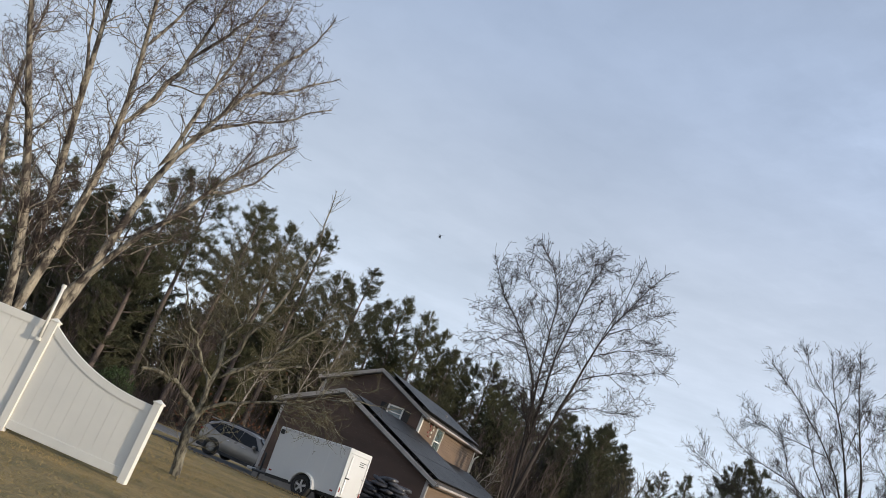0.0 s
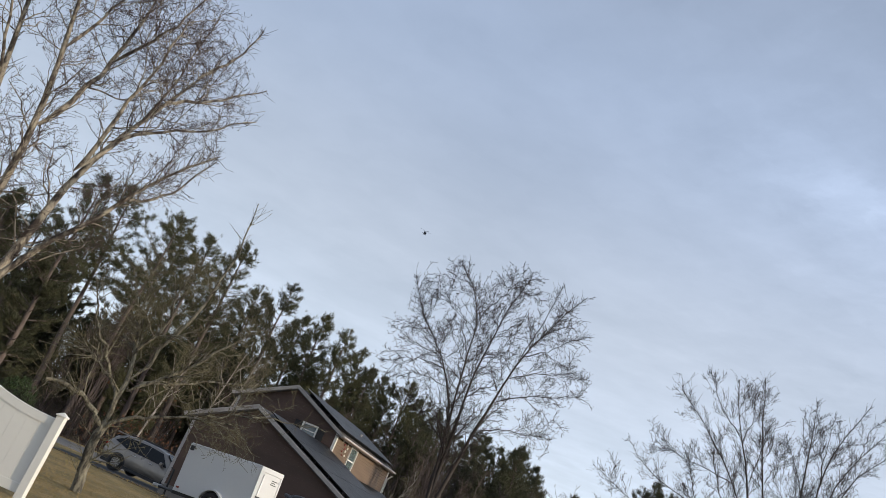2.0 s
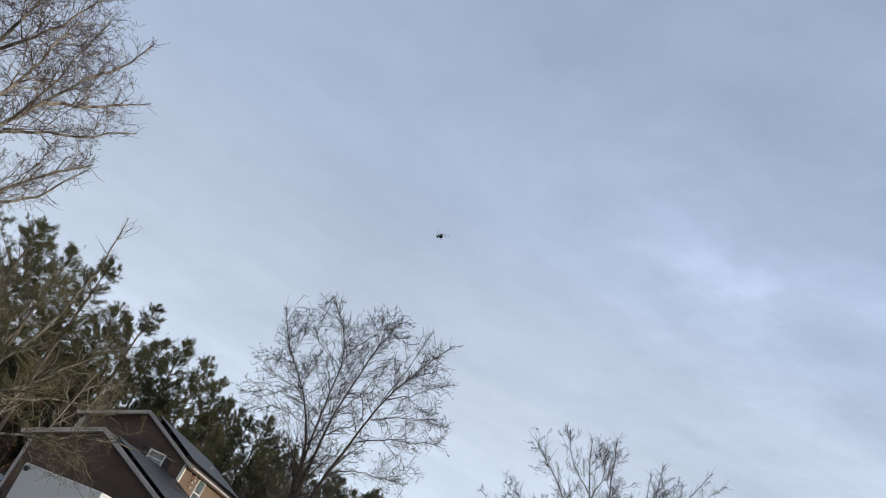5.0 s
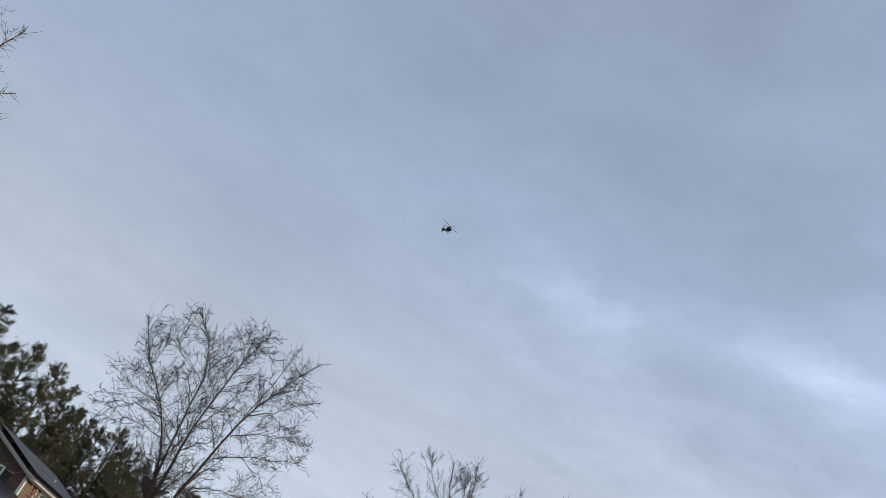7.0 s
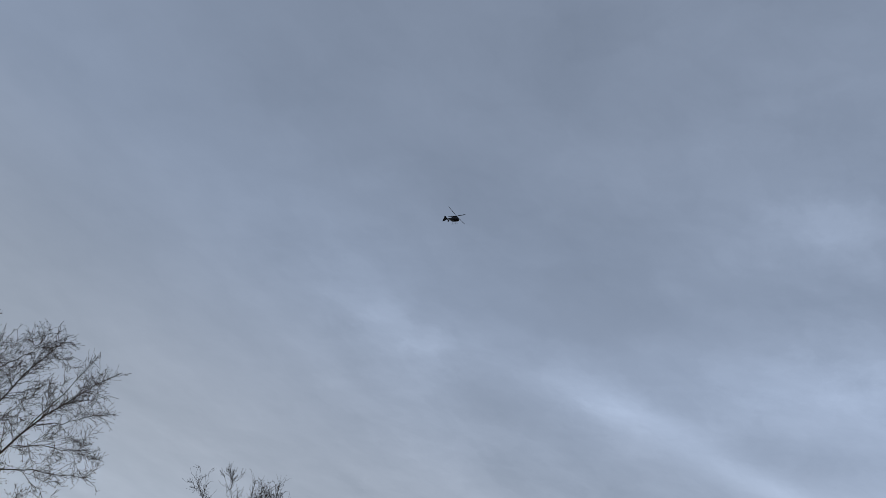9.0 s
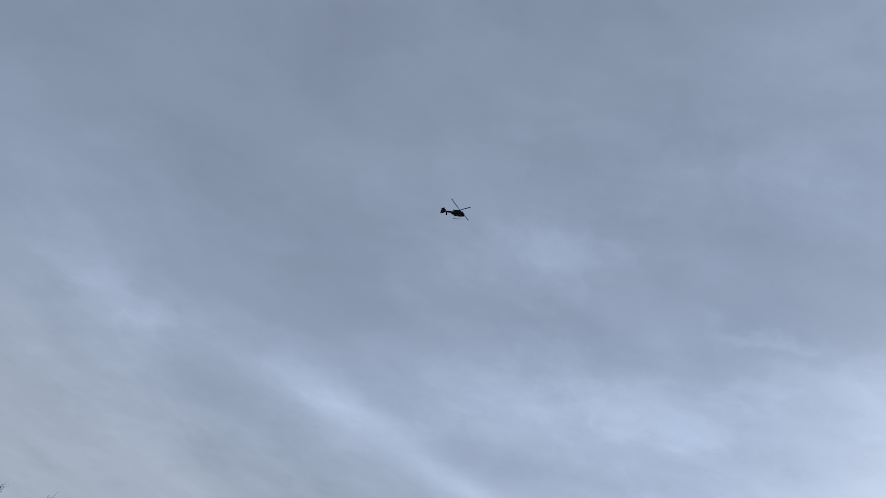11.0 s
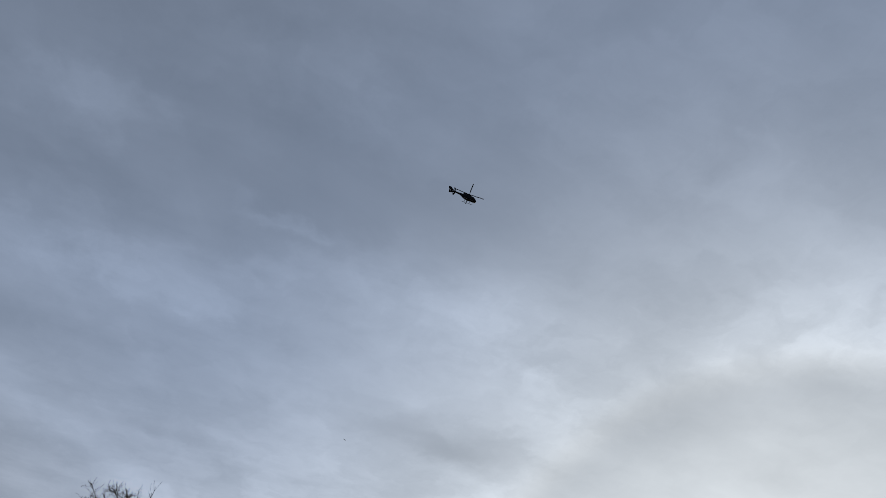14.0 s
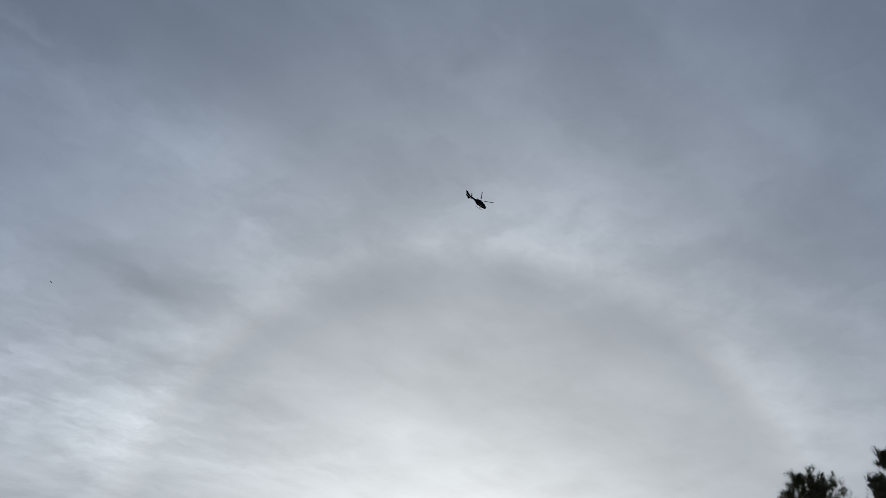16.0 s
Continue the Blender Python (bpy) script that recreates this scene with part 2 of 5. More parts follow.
BARK_APPLE = surface("lichened_bark", (0.22, 0.20, 0.145), 0.9, vary=0.5, scale=8.0, fine=26, bump=1.0, depth=0.06, second=(0.042, 0.035, 0.027), patch=0.35, stretch=(1, 1, 0.4))
BARK_DARK = surface("dark_bark", (0.030, 0.023, 0.019), 0.9, vary=0.35, scale=2, fine=18, bump=0.7, depth=0.02, second=(0.034, 0.026, 0.022), stretch=(1, 1, 0.35))
BARK_PINE = surface("pine_bark", (0.13, 0.10, 0.085), 0.95, vary=0.4, scale=2, fine=14, bump=0.9, depth=0.03, second=(0.07, 0.055, 0.05), stretch=(1, 1, 0.35))
BARK_BIRCH = surface("pale_bark", (0.31, 0.28, 0.24), 0.85, vary=0.25, scale=2, fine=14, bump=0.5, second=(0.20, 0.17, 0.15), stretch=(1, 1, 2.0))
TWIG = surface("reddish_twigs", (0.066, 0.045, 0.036), 0.85, vary=0.25, scale=0.8, fine=6, bump=0.0, second=(0.050, 0.036, 0.032))
TWIG_GREY = surface("grey_twigs", (0.150, 0.132, 0.070), 0.85, vary=0.35, scale=1.2, fine=8, bump=0.0, second=(0.060, 0.050, 0.034))
TWIG_DARK = surface("dark_twigs", (0.030, 0.022, 0.020), 0.85, vary=0.25, scale=0.8, fine=6, bump=0.0, second=(0.020, 0.016, 0.015))
BUDS = surface("winter_buds", (0.060, 0.032, 0.028), 0.8, vary=0.25, scale=0.8, fine=6, bump=0.0, second=(0.045, 0.028, 0.025))
NEEDLES = surface("pine_needles", (0.066, 0.066, 0.025), 0.8, vary=0.4, scale=0.4, fine=2.5, bump=0.0, second=(0.026, 0.029, 0.012), patch=0.7, each=0.4)
EVERGREEN = surface("shrub_leaves", (0.05, 0.085, 0.025), 0.7, vary=0.35, scale=2, fine=10, bump=0.0, second=(0.03, 0.05, 0.016))
RUST = surface("dead_leaves", (0.16, 0.07, 0.035), 0.9, vary=0.35, scale=2, fine=8, bump=0.0, second=(0.09, 0.045, 0.025))
NAVY = surface("dark_navy_paint", (0.0022, 0.0032, 0.0085), 0.55, 0.0, vary=0.1, bump=0.0, shine=0.12)
BLADE = surface("rotor_blade", (0.005, 0.005, 0.007), 0.7, bump=0.0, shine=0.1)
SKID = surface("grey_metal", (0.10, 0.105, 0.12), 0.5, 0.3, bump=0.0)

# ---- mesh helpers ----


def part(name, bm, material, parent=None, label="", smooth=False, kind=""):
    """One mesh object from a bmesh, under a thing or a part."""
    me = bpy.data.meshes.new(name)
    bmesh.ops.recalc_face_normals(bm, faces=bm.faces)
    bm.to_mesh(me)
    bm.free()
    return ready(name, me, material, parent, label, smooth, kind)


def ready(name, me, material, parent=None, label="", smooth=False, kind=""):
    me.materials.append(material)
    if smooth:
        me.polygons.foreach_set("use_smooth", [True] * len(me.polygons))
    ob = new(name, me)
    ob.parent = parent
    return tagged(ob, label, kind=kind)


def mesh(name, verts, faces, material, parent=None, label="", smooth=False, kind=""):
    me = bpy.data.meshes.new(name)
    me.from_pydata([tuple(v) for v in verts], [], [tuple(int(i) for i in f) for f in faces])
    me.update()
    return ready(name, me, material, parent, label, smooth, kind)


def tri_mesh(name, verts, faces, material, parent=None, label="", kind=""):
    """A mesh from numpy arrays, all faces with the same number of corners."""
    me = bpy.data.meshes.new(name)
    n, k = faces.shape
    me.vertices.add(len(verts))
    me.vertices.foreach_set("co", np.ascontiguousarray(verts, dtype=np.float32).ravel())
    me.loops.add(n * k)
    me.loops.foreach_set("vertex_index", np.ascontiguousarray(faces, dtype=np.int32).ravel())
    me.polygons.add(n)
    me.polygons.foreach_set("loop_start", np.arange(0, n * k, k, dtype=np.int32))
    me.update(calc_edges=True)
    me.validate()
    return ready(name, me, material, parent, label, False, kind)


def box(bm, lo, hi, bevel=0.0, m=None):
    r = bmesh.ops.create_cube(bm, size=1.0)
    vs = r["verts"]
    lo, hi = Vector(lo), Vector(hi)
    for v in vs:
        v.co = Vector([lo[i] + (v.co[i] + 0.5) * (hi[i] - lo[i]) for i in range(3)])
    if bevel:
        es = list({e for v in vs for e in v.link_edges})
        r = bmesh.ops.bevel(bm, geom=es, offset=bevel, segments=2, affect="EDGES", profile=0.6)
        vs = list({v for f in r["faces"] for v in f.verts} | {v for v in vs if v.is_valid})
    if m is not None:
        bmesh.ops.transform(bm, matrix=m, verts=vs)
    return bm


def boxed(lo, hi, bevel=0.0, m=None):
    return box(bmesh.new(), lo, hi, bevel, m)


def prism(points, depth_axis, a, b):
    """A flat outline in two axes, drawn out along the third from a to b."""
    bm = bmesh.new()
    ends = []
    for d in (a, b):
        ring = []
        for p in points:
            co = list(p)
            co.insert(depth_axis, d)
            ring.append(bm.verts.new(co))
        ends.append(ring)
    bm.faces.new(ends[0])
    bm.faces.new(list(reversed(ends[1])))
    n = len(points)
    for i in range(n):
        bm.faces.new((ends[0][i], ends[0][(i + 1) % n], ends[1][(i + 1) % n], ends[1][i]))
    return bm


def cyl(bm, a, b, r1, r2=None, n=12):
    a, b = Vector(a), Vector(b)
    m = Matrix.Translation((a + b) / 2) @ (b - a).to_track_quat("Z", "Y").to_matrix().to_4x4()
    bmesh.ops.create_cone(bm, cap_ends=True, segments=n, radius1=r1, radius2=r1 if r2 is None else r2, depth=(b - a).length, matrix=m)
    return bm


def loft(sections, n=16, caps=True):
    """Skin over super-ellipse sections (x, y, z, half width, half height, exponent) set along x."""
    bm = bmesh.new()
    rings = []
    for x, y, z, w, h, e in sections:
        ring = []
        for i in range(n):
            t = 2 * math.pi * i / n
            c, s = math.cos(t), math.sin(t)
            ring.append(bm.verts.new((x, y + w * math.copysign(abs(c) ** (2 / e), c), z + h * math.copysign(abs(s) ** (2 / e), s))))
        rings.append(ring)
    for r0, r1 in zip(rings, rings[1:]):
        for i in range(n):
            bm.faces.new((r0[i], r0[(i + 1) % n], r1[(i + 1) % n], r1[i]))
    if caps:
        bm.faces.new(rings[0])
        bm.faces.new(list(reversed(rings[-1])))
    return bm


def thing(name, m, label, category, group=""):
    ob = new(name)
    ob.matrix_basis = m
    return tagged(ob, label, category, group)


# ---- trees ----


def tubes(P, R, k):
    """Tubes along many lines at once: P (lines, points, 3), R (lines, points)."""
    M, N, _ = P.shape
    T = np.gradient(P, axis=1)
    T /= np.linalg.norm(T, axis=2, keepdims=True) + 1e-9
    mean = T.mean(axis=1)
    ref = np.where((np.abs(mean[:, 2]) > 0.85)[:, None], np.array([1.0, 0, 0]), np.array([0, 0, 1.0]))[:, None, :]
    A = np.cross(T, np.broadcast_to(ref, T.shape))
    A /= np.linalg.norm(A, axis=2, keepdims=True) + 1e-9
    B = np.cross(T, A)
    t = np.arange(k) * 2 * np.pi / k
    V = P[:, :, None, :] + R[:, :, None, None] * (np.cos(t)[None, None, :, None] * A[:, :, None, :] + np.sin(t)[None, None, :, None] * B[:, :, None, :])
    i, j, s = np.meshgrid(np.arange(M), np.arange(N - 1), np.arange(k), indexing="ij")
    at = lambda jj, ss: (i * N + jj) * k + ss % k
    F = np.stack([at(j, s), at(j, s + 1), at(j + 1, s + 1), at(j + 1, s)], axis=-1).reshape(-1, 4)
    return V.reshape(-1, 3), F


def join(pieces):
    V, F, n = [], [], 0
    for v, f in pieces:
        V.append(v)
        F.append(f + n)
        n += len(v)
    return np.concatenate(V), np.concatenate(F)


def along(P, R, which, s):
    N = P.shape[1]
    f = s * (N - 1)
    i = np.minimum(f.astype(int), N - 2)
    a = (f - i)[:, None]
    p = P[which, i] * (1 - a) + P[which, i + 1] * a
    d = P[which, i + 1] - P[which, i]
    r = R[which, i] * (1 - a[:, 0]) + R[which, i + 1] * a[:, 0]
    return p, d / (np.linalg.norm(d, axis=1, keepdims=True) + 1e-9), r


def sprout(rng, P, R, count, angle, size, n=4, lift=0.25, start=0.2, shrink=0.5, rmax=0.5, tip=0.004, wiggle=0.06, flat=1.0):
    """Side shoots on lines: they leave at an angle, shorten towards the parent's tip and curve upward."""
    length = np.linalg.norm(np.diff(P, axis=1), axis=2).sum(axis=1)
    which = rng.choice(len(P), count, p=length / length.sum())
    s = start + (1 - start) * rng.random(count) ** 0.85
    p, d, r = along(P, R, which, s)
    side = rng.normal(size=(count, 3))
    side[:, 2] *= flat
    side -= (side * d).sum(1, keepdims=True) * d
    side /= np.linalg.norm(side, axis=1, keepdims=True)
    a = np.radians(rng.uniform(*angle, count))[:, None]
    way = np.cos(a) * d + np.sin(a) * side
    way /= np.linalg.norm(way, axis=1, keepdims=True)
    ln = rng.uniform(*size, count) * (1 - shrink * s)
    t = np.linspace(0, 1, n)[None, :, None]
    L = ln[:, None, None]
    Q = p[:, None, :] + way[:, None, :] * L * t + np.array([0, 0, 1.0]) * lift * L * t ** 2
    Q[:, 1:] += rng.normal(size=(count, n - 1, 3)) * wiggle * L * t[:, 1:]
    r0 = np.minimum(np.minimum(r * rmax, ln * 0.014 + 0.004), 0.2)
    r0 = np.maximum(r0, tip)
    Rq = r0[:, None] * (1 - t[:, :, 0]) + tip * t[:, :, 0]
    return Q, Rq


def limb_line(rng, pts, n=12, wiggle=0.03):
    """A smooth line through a few bends."""
    pts = np.array(pts, float)
    d = np.r_[0, np.cumsum(np.linalg.norm(np.diff(pts, axis=0), axis=1))]
    s = np.linspace(0, d[-1], n)
    Q = np.stack([np.interp(s, d, pts[:, i]) for i in range(3)], axis=1)
    for _ in range(2):
        Q[1:-1] = (Q[:-2] + 2 * Q[1:-1] + Q[2:]) / 4
    Q[1:] += rng.normal(size=(n - 1, 3)) * wiggle
    return Q


def bare_tree(name, seed, m, limbs, bark, twig, label, levels, tip=0.005, group="", category="tree", slim=0.8, shrink=0.62, wiggle=0.03, crown=None, tips=26, buds=None, thin=1.0, taper=1.0):
    """A leafless tree. limbs: (foot radius, tip radius, bends). levels: for each finer order (shoots, angle, size, lift)."""
    rng = np.random.default_rng(seed)
    P = np.stack([limb_line(rng, pts, wiggle=wiggle * (0.3 if pts[0][2] < 0 else 1.0)) for _, _, pts in limbs])
    R = np.stack([(b + (a - b) * np.linspace(1, 0, 12) ** taper) * slim for a, b, _ in limbs])
    R[P[:, 0, 2] > 0.3, 0] *= 0.3
    tree = thing(name, m, label, category, group)
    V, F = tubes(P, R, 9)
    wood, fine = [(V, F)], []

    def trim(Q, S, stray):
        """Leave out shoots that would end outside the crown's outline (middle x, z; half width, height)."""
        if crown is None:
            return Q, S
        cx, cz, rx, rz = crown
        e = Q[:, -1]
        out = ((e[:, 0] - cx) / rx) ** 2 + (e[:, 1] / rx) ** 2 + ((e[:, 2] - cz) / rz) ** 2
        keep = (out < rng.uniform(0.80, 1.12, len(Q))) | (rng.random(len(Q)) < stray)
        return Q[keep], S[keep]

    for order, (count, angle, size, lift) in enumerate(levels):
        if order == 0:
            Q, S = sprout(rng, P, R, count, angle, size, 7, lift, 0.2, shrink, 0.55, tip * 1.5, 0.07)
            Q, S = trim(Q, S, 0.0)
            S = np.maximum(S * thin, tip)
            wood.append(tubes(Q, S, 5))
            P2, R2 = Q, S
        else:
            Q, S = sprout(rng, P2, R2, count, angle, size, 4 if order == 1 else 3, lift, 0.12, 0.55, 0.6, tip, 0.085)
            Q, S = trim(Q, S, 0.015)
            fine.append(tubes(Q, S, 3))
            if order == 1:
                P3, R3 = Q, S
            P2, R2 = Q, S
    if crown is not None:
        for count, size in ((tips * len(limbs), (0.25, 0.9)), (2 * tips * len(limbs), (0.08, 0.3))):
            Q, S = sprout(rng, P, R, count, (30, 65), size, 4, 0.12, 0.62, 0.35, 0.5, tip, 0.05)
            fine.append(tubes(Q, S, 3))
    wv, wf = join(wood)
    tri_mesh("trunk", wv, wf, bark, tree)
    if fine:
        fv, ff = join(fine)
        tri_mesh("crown", fv, ff, twig, tree, "fine leafless twigs")
    if buds:
        # winter buds: small clusters at the twigs' ends and along them
        size, share = buds
        ends = np.concatenate([P2[:, -1], P2[:, 1][rng.random(len(P2)) < 0.4], P3[:, -1]])
        ends = ends[rng.random(len(ends)) < share]
        v, f = tufts(rng, ends, 3, size, size * 0.8, 1.0, 0.3)
        tri_mesh("bud_growth", v, f, BUDS, tree, "reddish winter buds", "stuff")
    return tree


def wild_limbs(rng, height, spread, stems, foot):
    """Limbs of a free-grown tree that forks low into rising stems."""
    out = []
    fork = height * rng.uniform(0.12, 0.3)
    out.append((foot, foot * 0.75, [(0, 0, -0.2), (rng.normal() * 0.1, rng.normal() * 0.1, fork * 0.5), (0, 0, fork)]))
    for i in range(stems):
        a = 2 * math.pi * (i + rng.uniform(-0.3, 0.3)) / stems
        w = spread * rng.uniform(0.35, 1.0)
        h = height * rng.uniform(0.78, 1.0) * (1 - 0.25 * (w / spread) ** 2)
        c, s = math.cos(a), math.sin(a)
        out.append((foot * 0.55, 0.02, [(0, 0, fork * 0.9), (c * w * 0.35, s * w * 0.35, fork + (h - fork) * 0.35),
                                        (c * w * 0.75, s * w * 0.75, fork + (h - fork) * 0.72), (c * w, s * w, h)]))
    return out


def tufts(rng, centres, per, size, width, spread=1.0, up=0.25, lead=None):
    """Bursts of narrow needles or leaves round centres."""
    K = len(centres)
    d = rng.normal(size=(K, per, 3)) * np.array([1, 1, spread])
    d[:, :, 2] += up
    if lead is not None:
        d = d * 0.62 + lead[:, None, :] * 1.15
    d /= np.linalg.norm(d, axis=2, keepdims=True)
    side = np.cross(d, rng.normal(size=d.shape))
    side /= np.linalg.norm(side, axis=2, keepdims=True) + 1e-9
    ln = rng.uniform(0.6, 1.15, (K, per, 1)) * size
    c = centres[:, None, :] + rng.normal(size=d.shape) * size * 0.25
    V = np.stack([c - side * width * 0.5, c + side * width * 0.5, c + d * ln], axis=2)
    F = np.arange(K * per * 3).reshape(-1, 3)
    return V.reshape(-1, 3), F


def pine_tree(seed, height, m, label, bare=0.3, lean=0.0, spread=0.19, ragged=0.45, dense=1.0, needles=(8, 0.28, 0.032), gap=1.3, group="white pines behind the houses"):
    """A white pine: straight trunk, uneven whorls of flat boughs, needle tufts towards their ends."""
    rng = np.random.default_rng(seed)
    tree = thing("pine_tree", m, label, "pine tree", group)
    z = np.linspace(-0.3, height, 14)
    line = np.stack([lean * z + 0.05 * np.sin(z * 0.7 + seed), 0.05 * np.cos(z * 0.5 + seed), z], axis=1)[None]
    rad = (0.013 * height * (1 - np.linspace(0, 1, 14)) + 0.03)[None]
    rows, rr = [], []
    h = bare * height
    while h < height * 0.985:
        f = (h / height - bare) / (1 - bare)
        prof = (0.45 + 0.55 * math.sin(min(1, f * 1.5 + 0.25) * math.pi * 0.62)) * (1 - f ** 2.8) + 0.05
        for _ in range(rng.integers(3, 6)):
            a = rng.uniform(0, 2 * math.pi)
            ln = height * spread * prof * (1 - ragged * rng.random())
            c, s = math.cos(a), math.sin(a)
            t = np.linspace(0, 1, 6)
            rise = rng.uniform(-0.10, 0.25) + 0.55 * f
            rows.append(np.stack([lean * h + c * ln * t, s * ln * t, h + ln * (rise * t + 0.22 * t ** 2)], axis=1))
            rr.append(np.linspace(0.008 + ln * 0.012, 0.008, 6))
        h += height * rng.uniform(0.014, 0.034) * gap
    P, R = np.array(rows), np.array(rr)
    Q, S = sprout(rng, P, R, int(len(P) * 10), (30, 65), (0.35, 1.25), 4, 0.26, 0.25, 0.5, 0.6, 0.007, 0.06, 0.18)
    v, f = join([tubes(line, rad, 8), tubes(P, R, 4), tubes(Q[::4], S[::4], 3)])
    tri_mesh("trunk", v, f, BARK_PINE, tree)
    n = int(len(P) * 5 * dense)
    p1, d1, _ = along(P, R, rng.integers(0, len(P), n), 0.3 + 0.7 * rng.random(n) ** 0.7)
    n2 = int(len(Q) * 2.3 * dense)
    p2, d2, _ = along(Q, S, rng.integers(0, len(Q), n2), 0.15 + 0.85 * rng.random(n2))
    n3 = 26
    tip = np.stack([np.full(n3, lean * height), np.zeros(n3), height - rng.random(n3) ** 1.5 * 1.6], axis=1)
    d3 = np.stack([rng.normal(size=n3) * 0.6, rng.normal(size=n3) * 0.6, np.ones(n3)], axis=1)
    centres = np.concatenate([p1 + rng.normal(size=p1.shape) * 0.05, p2 + rng.normal(size=p2.shape) * 0.05, tip])
    ways = np.concatenate([d1, d2, d3])
    v, f = tufts(rng, centres, *needles, 1.0, 0.35, ways)
    tri_mesh("crown", v, f, NEEDLES, tree, "dark green needle tufts")
    return tree

# ---- ground ----


def fall(y):
    """The lawn is level by the fence and falls gently towards the road."""
    return -0.05 * min(max(y - 27.0, 0.0), 34.0)


def build_ground():
    xs = np.r_[-2500, -900, -300, -120, np.arange(-60, 61, 2.0), 120, 300, 900, 2500]
    ys = np.r_[-2500, -900, -300, -100, np.arange(-40, 81, 1.0), 120, 300, 900, 2500]
    V, F = [], []
    for y in ys:
        for x in xs:
            z = 0.05 * noise.noise((x * 0.15, y * 0.15, 0)) if 24 > y > -30 and abs(x) < 50 else 0.0
            V.append((x, y, z - 0.02 + fall(y)))
    w = len(xs)
    for j in range(len(ys) - 1):
        for i in range(w - 1):
            k = j * w + i
            F.append((k, k + 1, k + w + 1, k + w))
    tagged(mesh("ground", V, F, GRASS, smooth=True), "lawn of dry straw-coloured winter grass", "lawn", kind="structure")

    def patch(name, pts, material, label, z):
        bm = bmesh.new()
        bm.faces.new([bm.verts.new((x, y, fall(y) + z)) for x, y in pts])
        r = bmesh.ops.extrude_face_region(bm, geom=list(bm.faces))
        bmesh.ops.translate(bm, vec=(0, 0, -0.3), verts=[v for v in r["geom"] if isinstance(v, bmesh.types.BMVert)])
        return tagged(part(name, bm, material), label, name.replace("_", " "), kind="structure")

    patch("wood_floor", [(-300, 78), (-30, 76), (-9, 75), (10, 70), (40, 62), (300, 61.5), (300, 400), (-300, 400)], LITTER, "brown leaf litter under the trees", 0.03)
    patch("road", [(-300, 66.0), (-6, 64.0), (300, 61.2), (300, 61.3), (-6, 72.0), (-300, 75.0)], PALE_ROAD, "pale asphalt road beyond the lawn", 0.025)
    patch("driveway", [(-9.2, 60.9), (-9.4, 46.0), (-7.8, 36.0), (-2.4, 28.6), (0.9, 27.6), (2.9, 29.4), (-3.5, 33.6), (-2.5, 36.0), (2.4, 48.0), (-3.0, 60.9)], ASPHALT, "dark asphalt driveway beside the garage", 0.02)
    # short dry blades on the near lawn
    rng = np.random.default_rng(5)
    n = 70000
    x, y = rng.uniform(-11, 3, n), 8.5 + 20 * rng.random(n) ** 1.3
    keep = noise_mask(x, y, rng)
    x, y = x[keep], y[keep]
    c = np.stack([x, y, np.full(len(x), -0.02)], axis=1)
    v, f = tufts(rng, c, 3, 0.045, 0.007, 0.6, 0.8)
    tri_mesh("grass_blades", v, f, BLADES, None, "short dry straw-coloured grass blades on the lawn", "stuff")


def noise_mask(x, y, rng):
    return np.sin(x * 1.7 + np.sin(y * 0.9) * 2) * np.sin(y * 1.3 + x * 0.4) + rng.random(len(x)) * 1.6 > 0.25


build_ground()

# ---- fence ----
P1, P2 = Vector((-5.30, 14.60, 0)), Vector((-3.15, 14.24, 0))
H1, H2 = 1.81, 1.26


def fence_post(fence, foot, height, yaw):
    post = new("post")
    post.parent, post.matrix_basis = fence, Matrix.Translation(foot) @ pose(0, 0, 0, 0, 0, yaw)
    part("shaft", boxed((-0.064, -0.064, -0.1), (0.064, 0.064, height), 0.006), VINYL, post)
    bm = boxed((-0.08, -0.08, height), (0.08, 0.08, height + 0.025), 0.006)
    v = [bm.verts.new(p) for p in ((-0.07, -0.07, height + 0.024), (0.07, -0.07, height + 0.024), (0.07, 0.07, height + 0.024), (-0.07, 0.07, height + 0.024), (0, 0, height + 0.075))]
    for i in range(4):
        bm.faces.new((v[i], v[(i + 1) % 4], v[4]))
    part("cap", bm, VINYL, post, "pointed white cap")


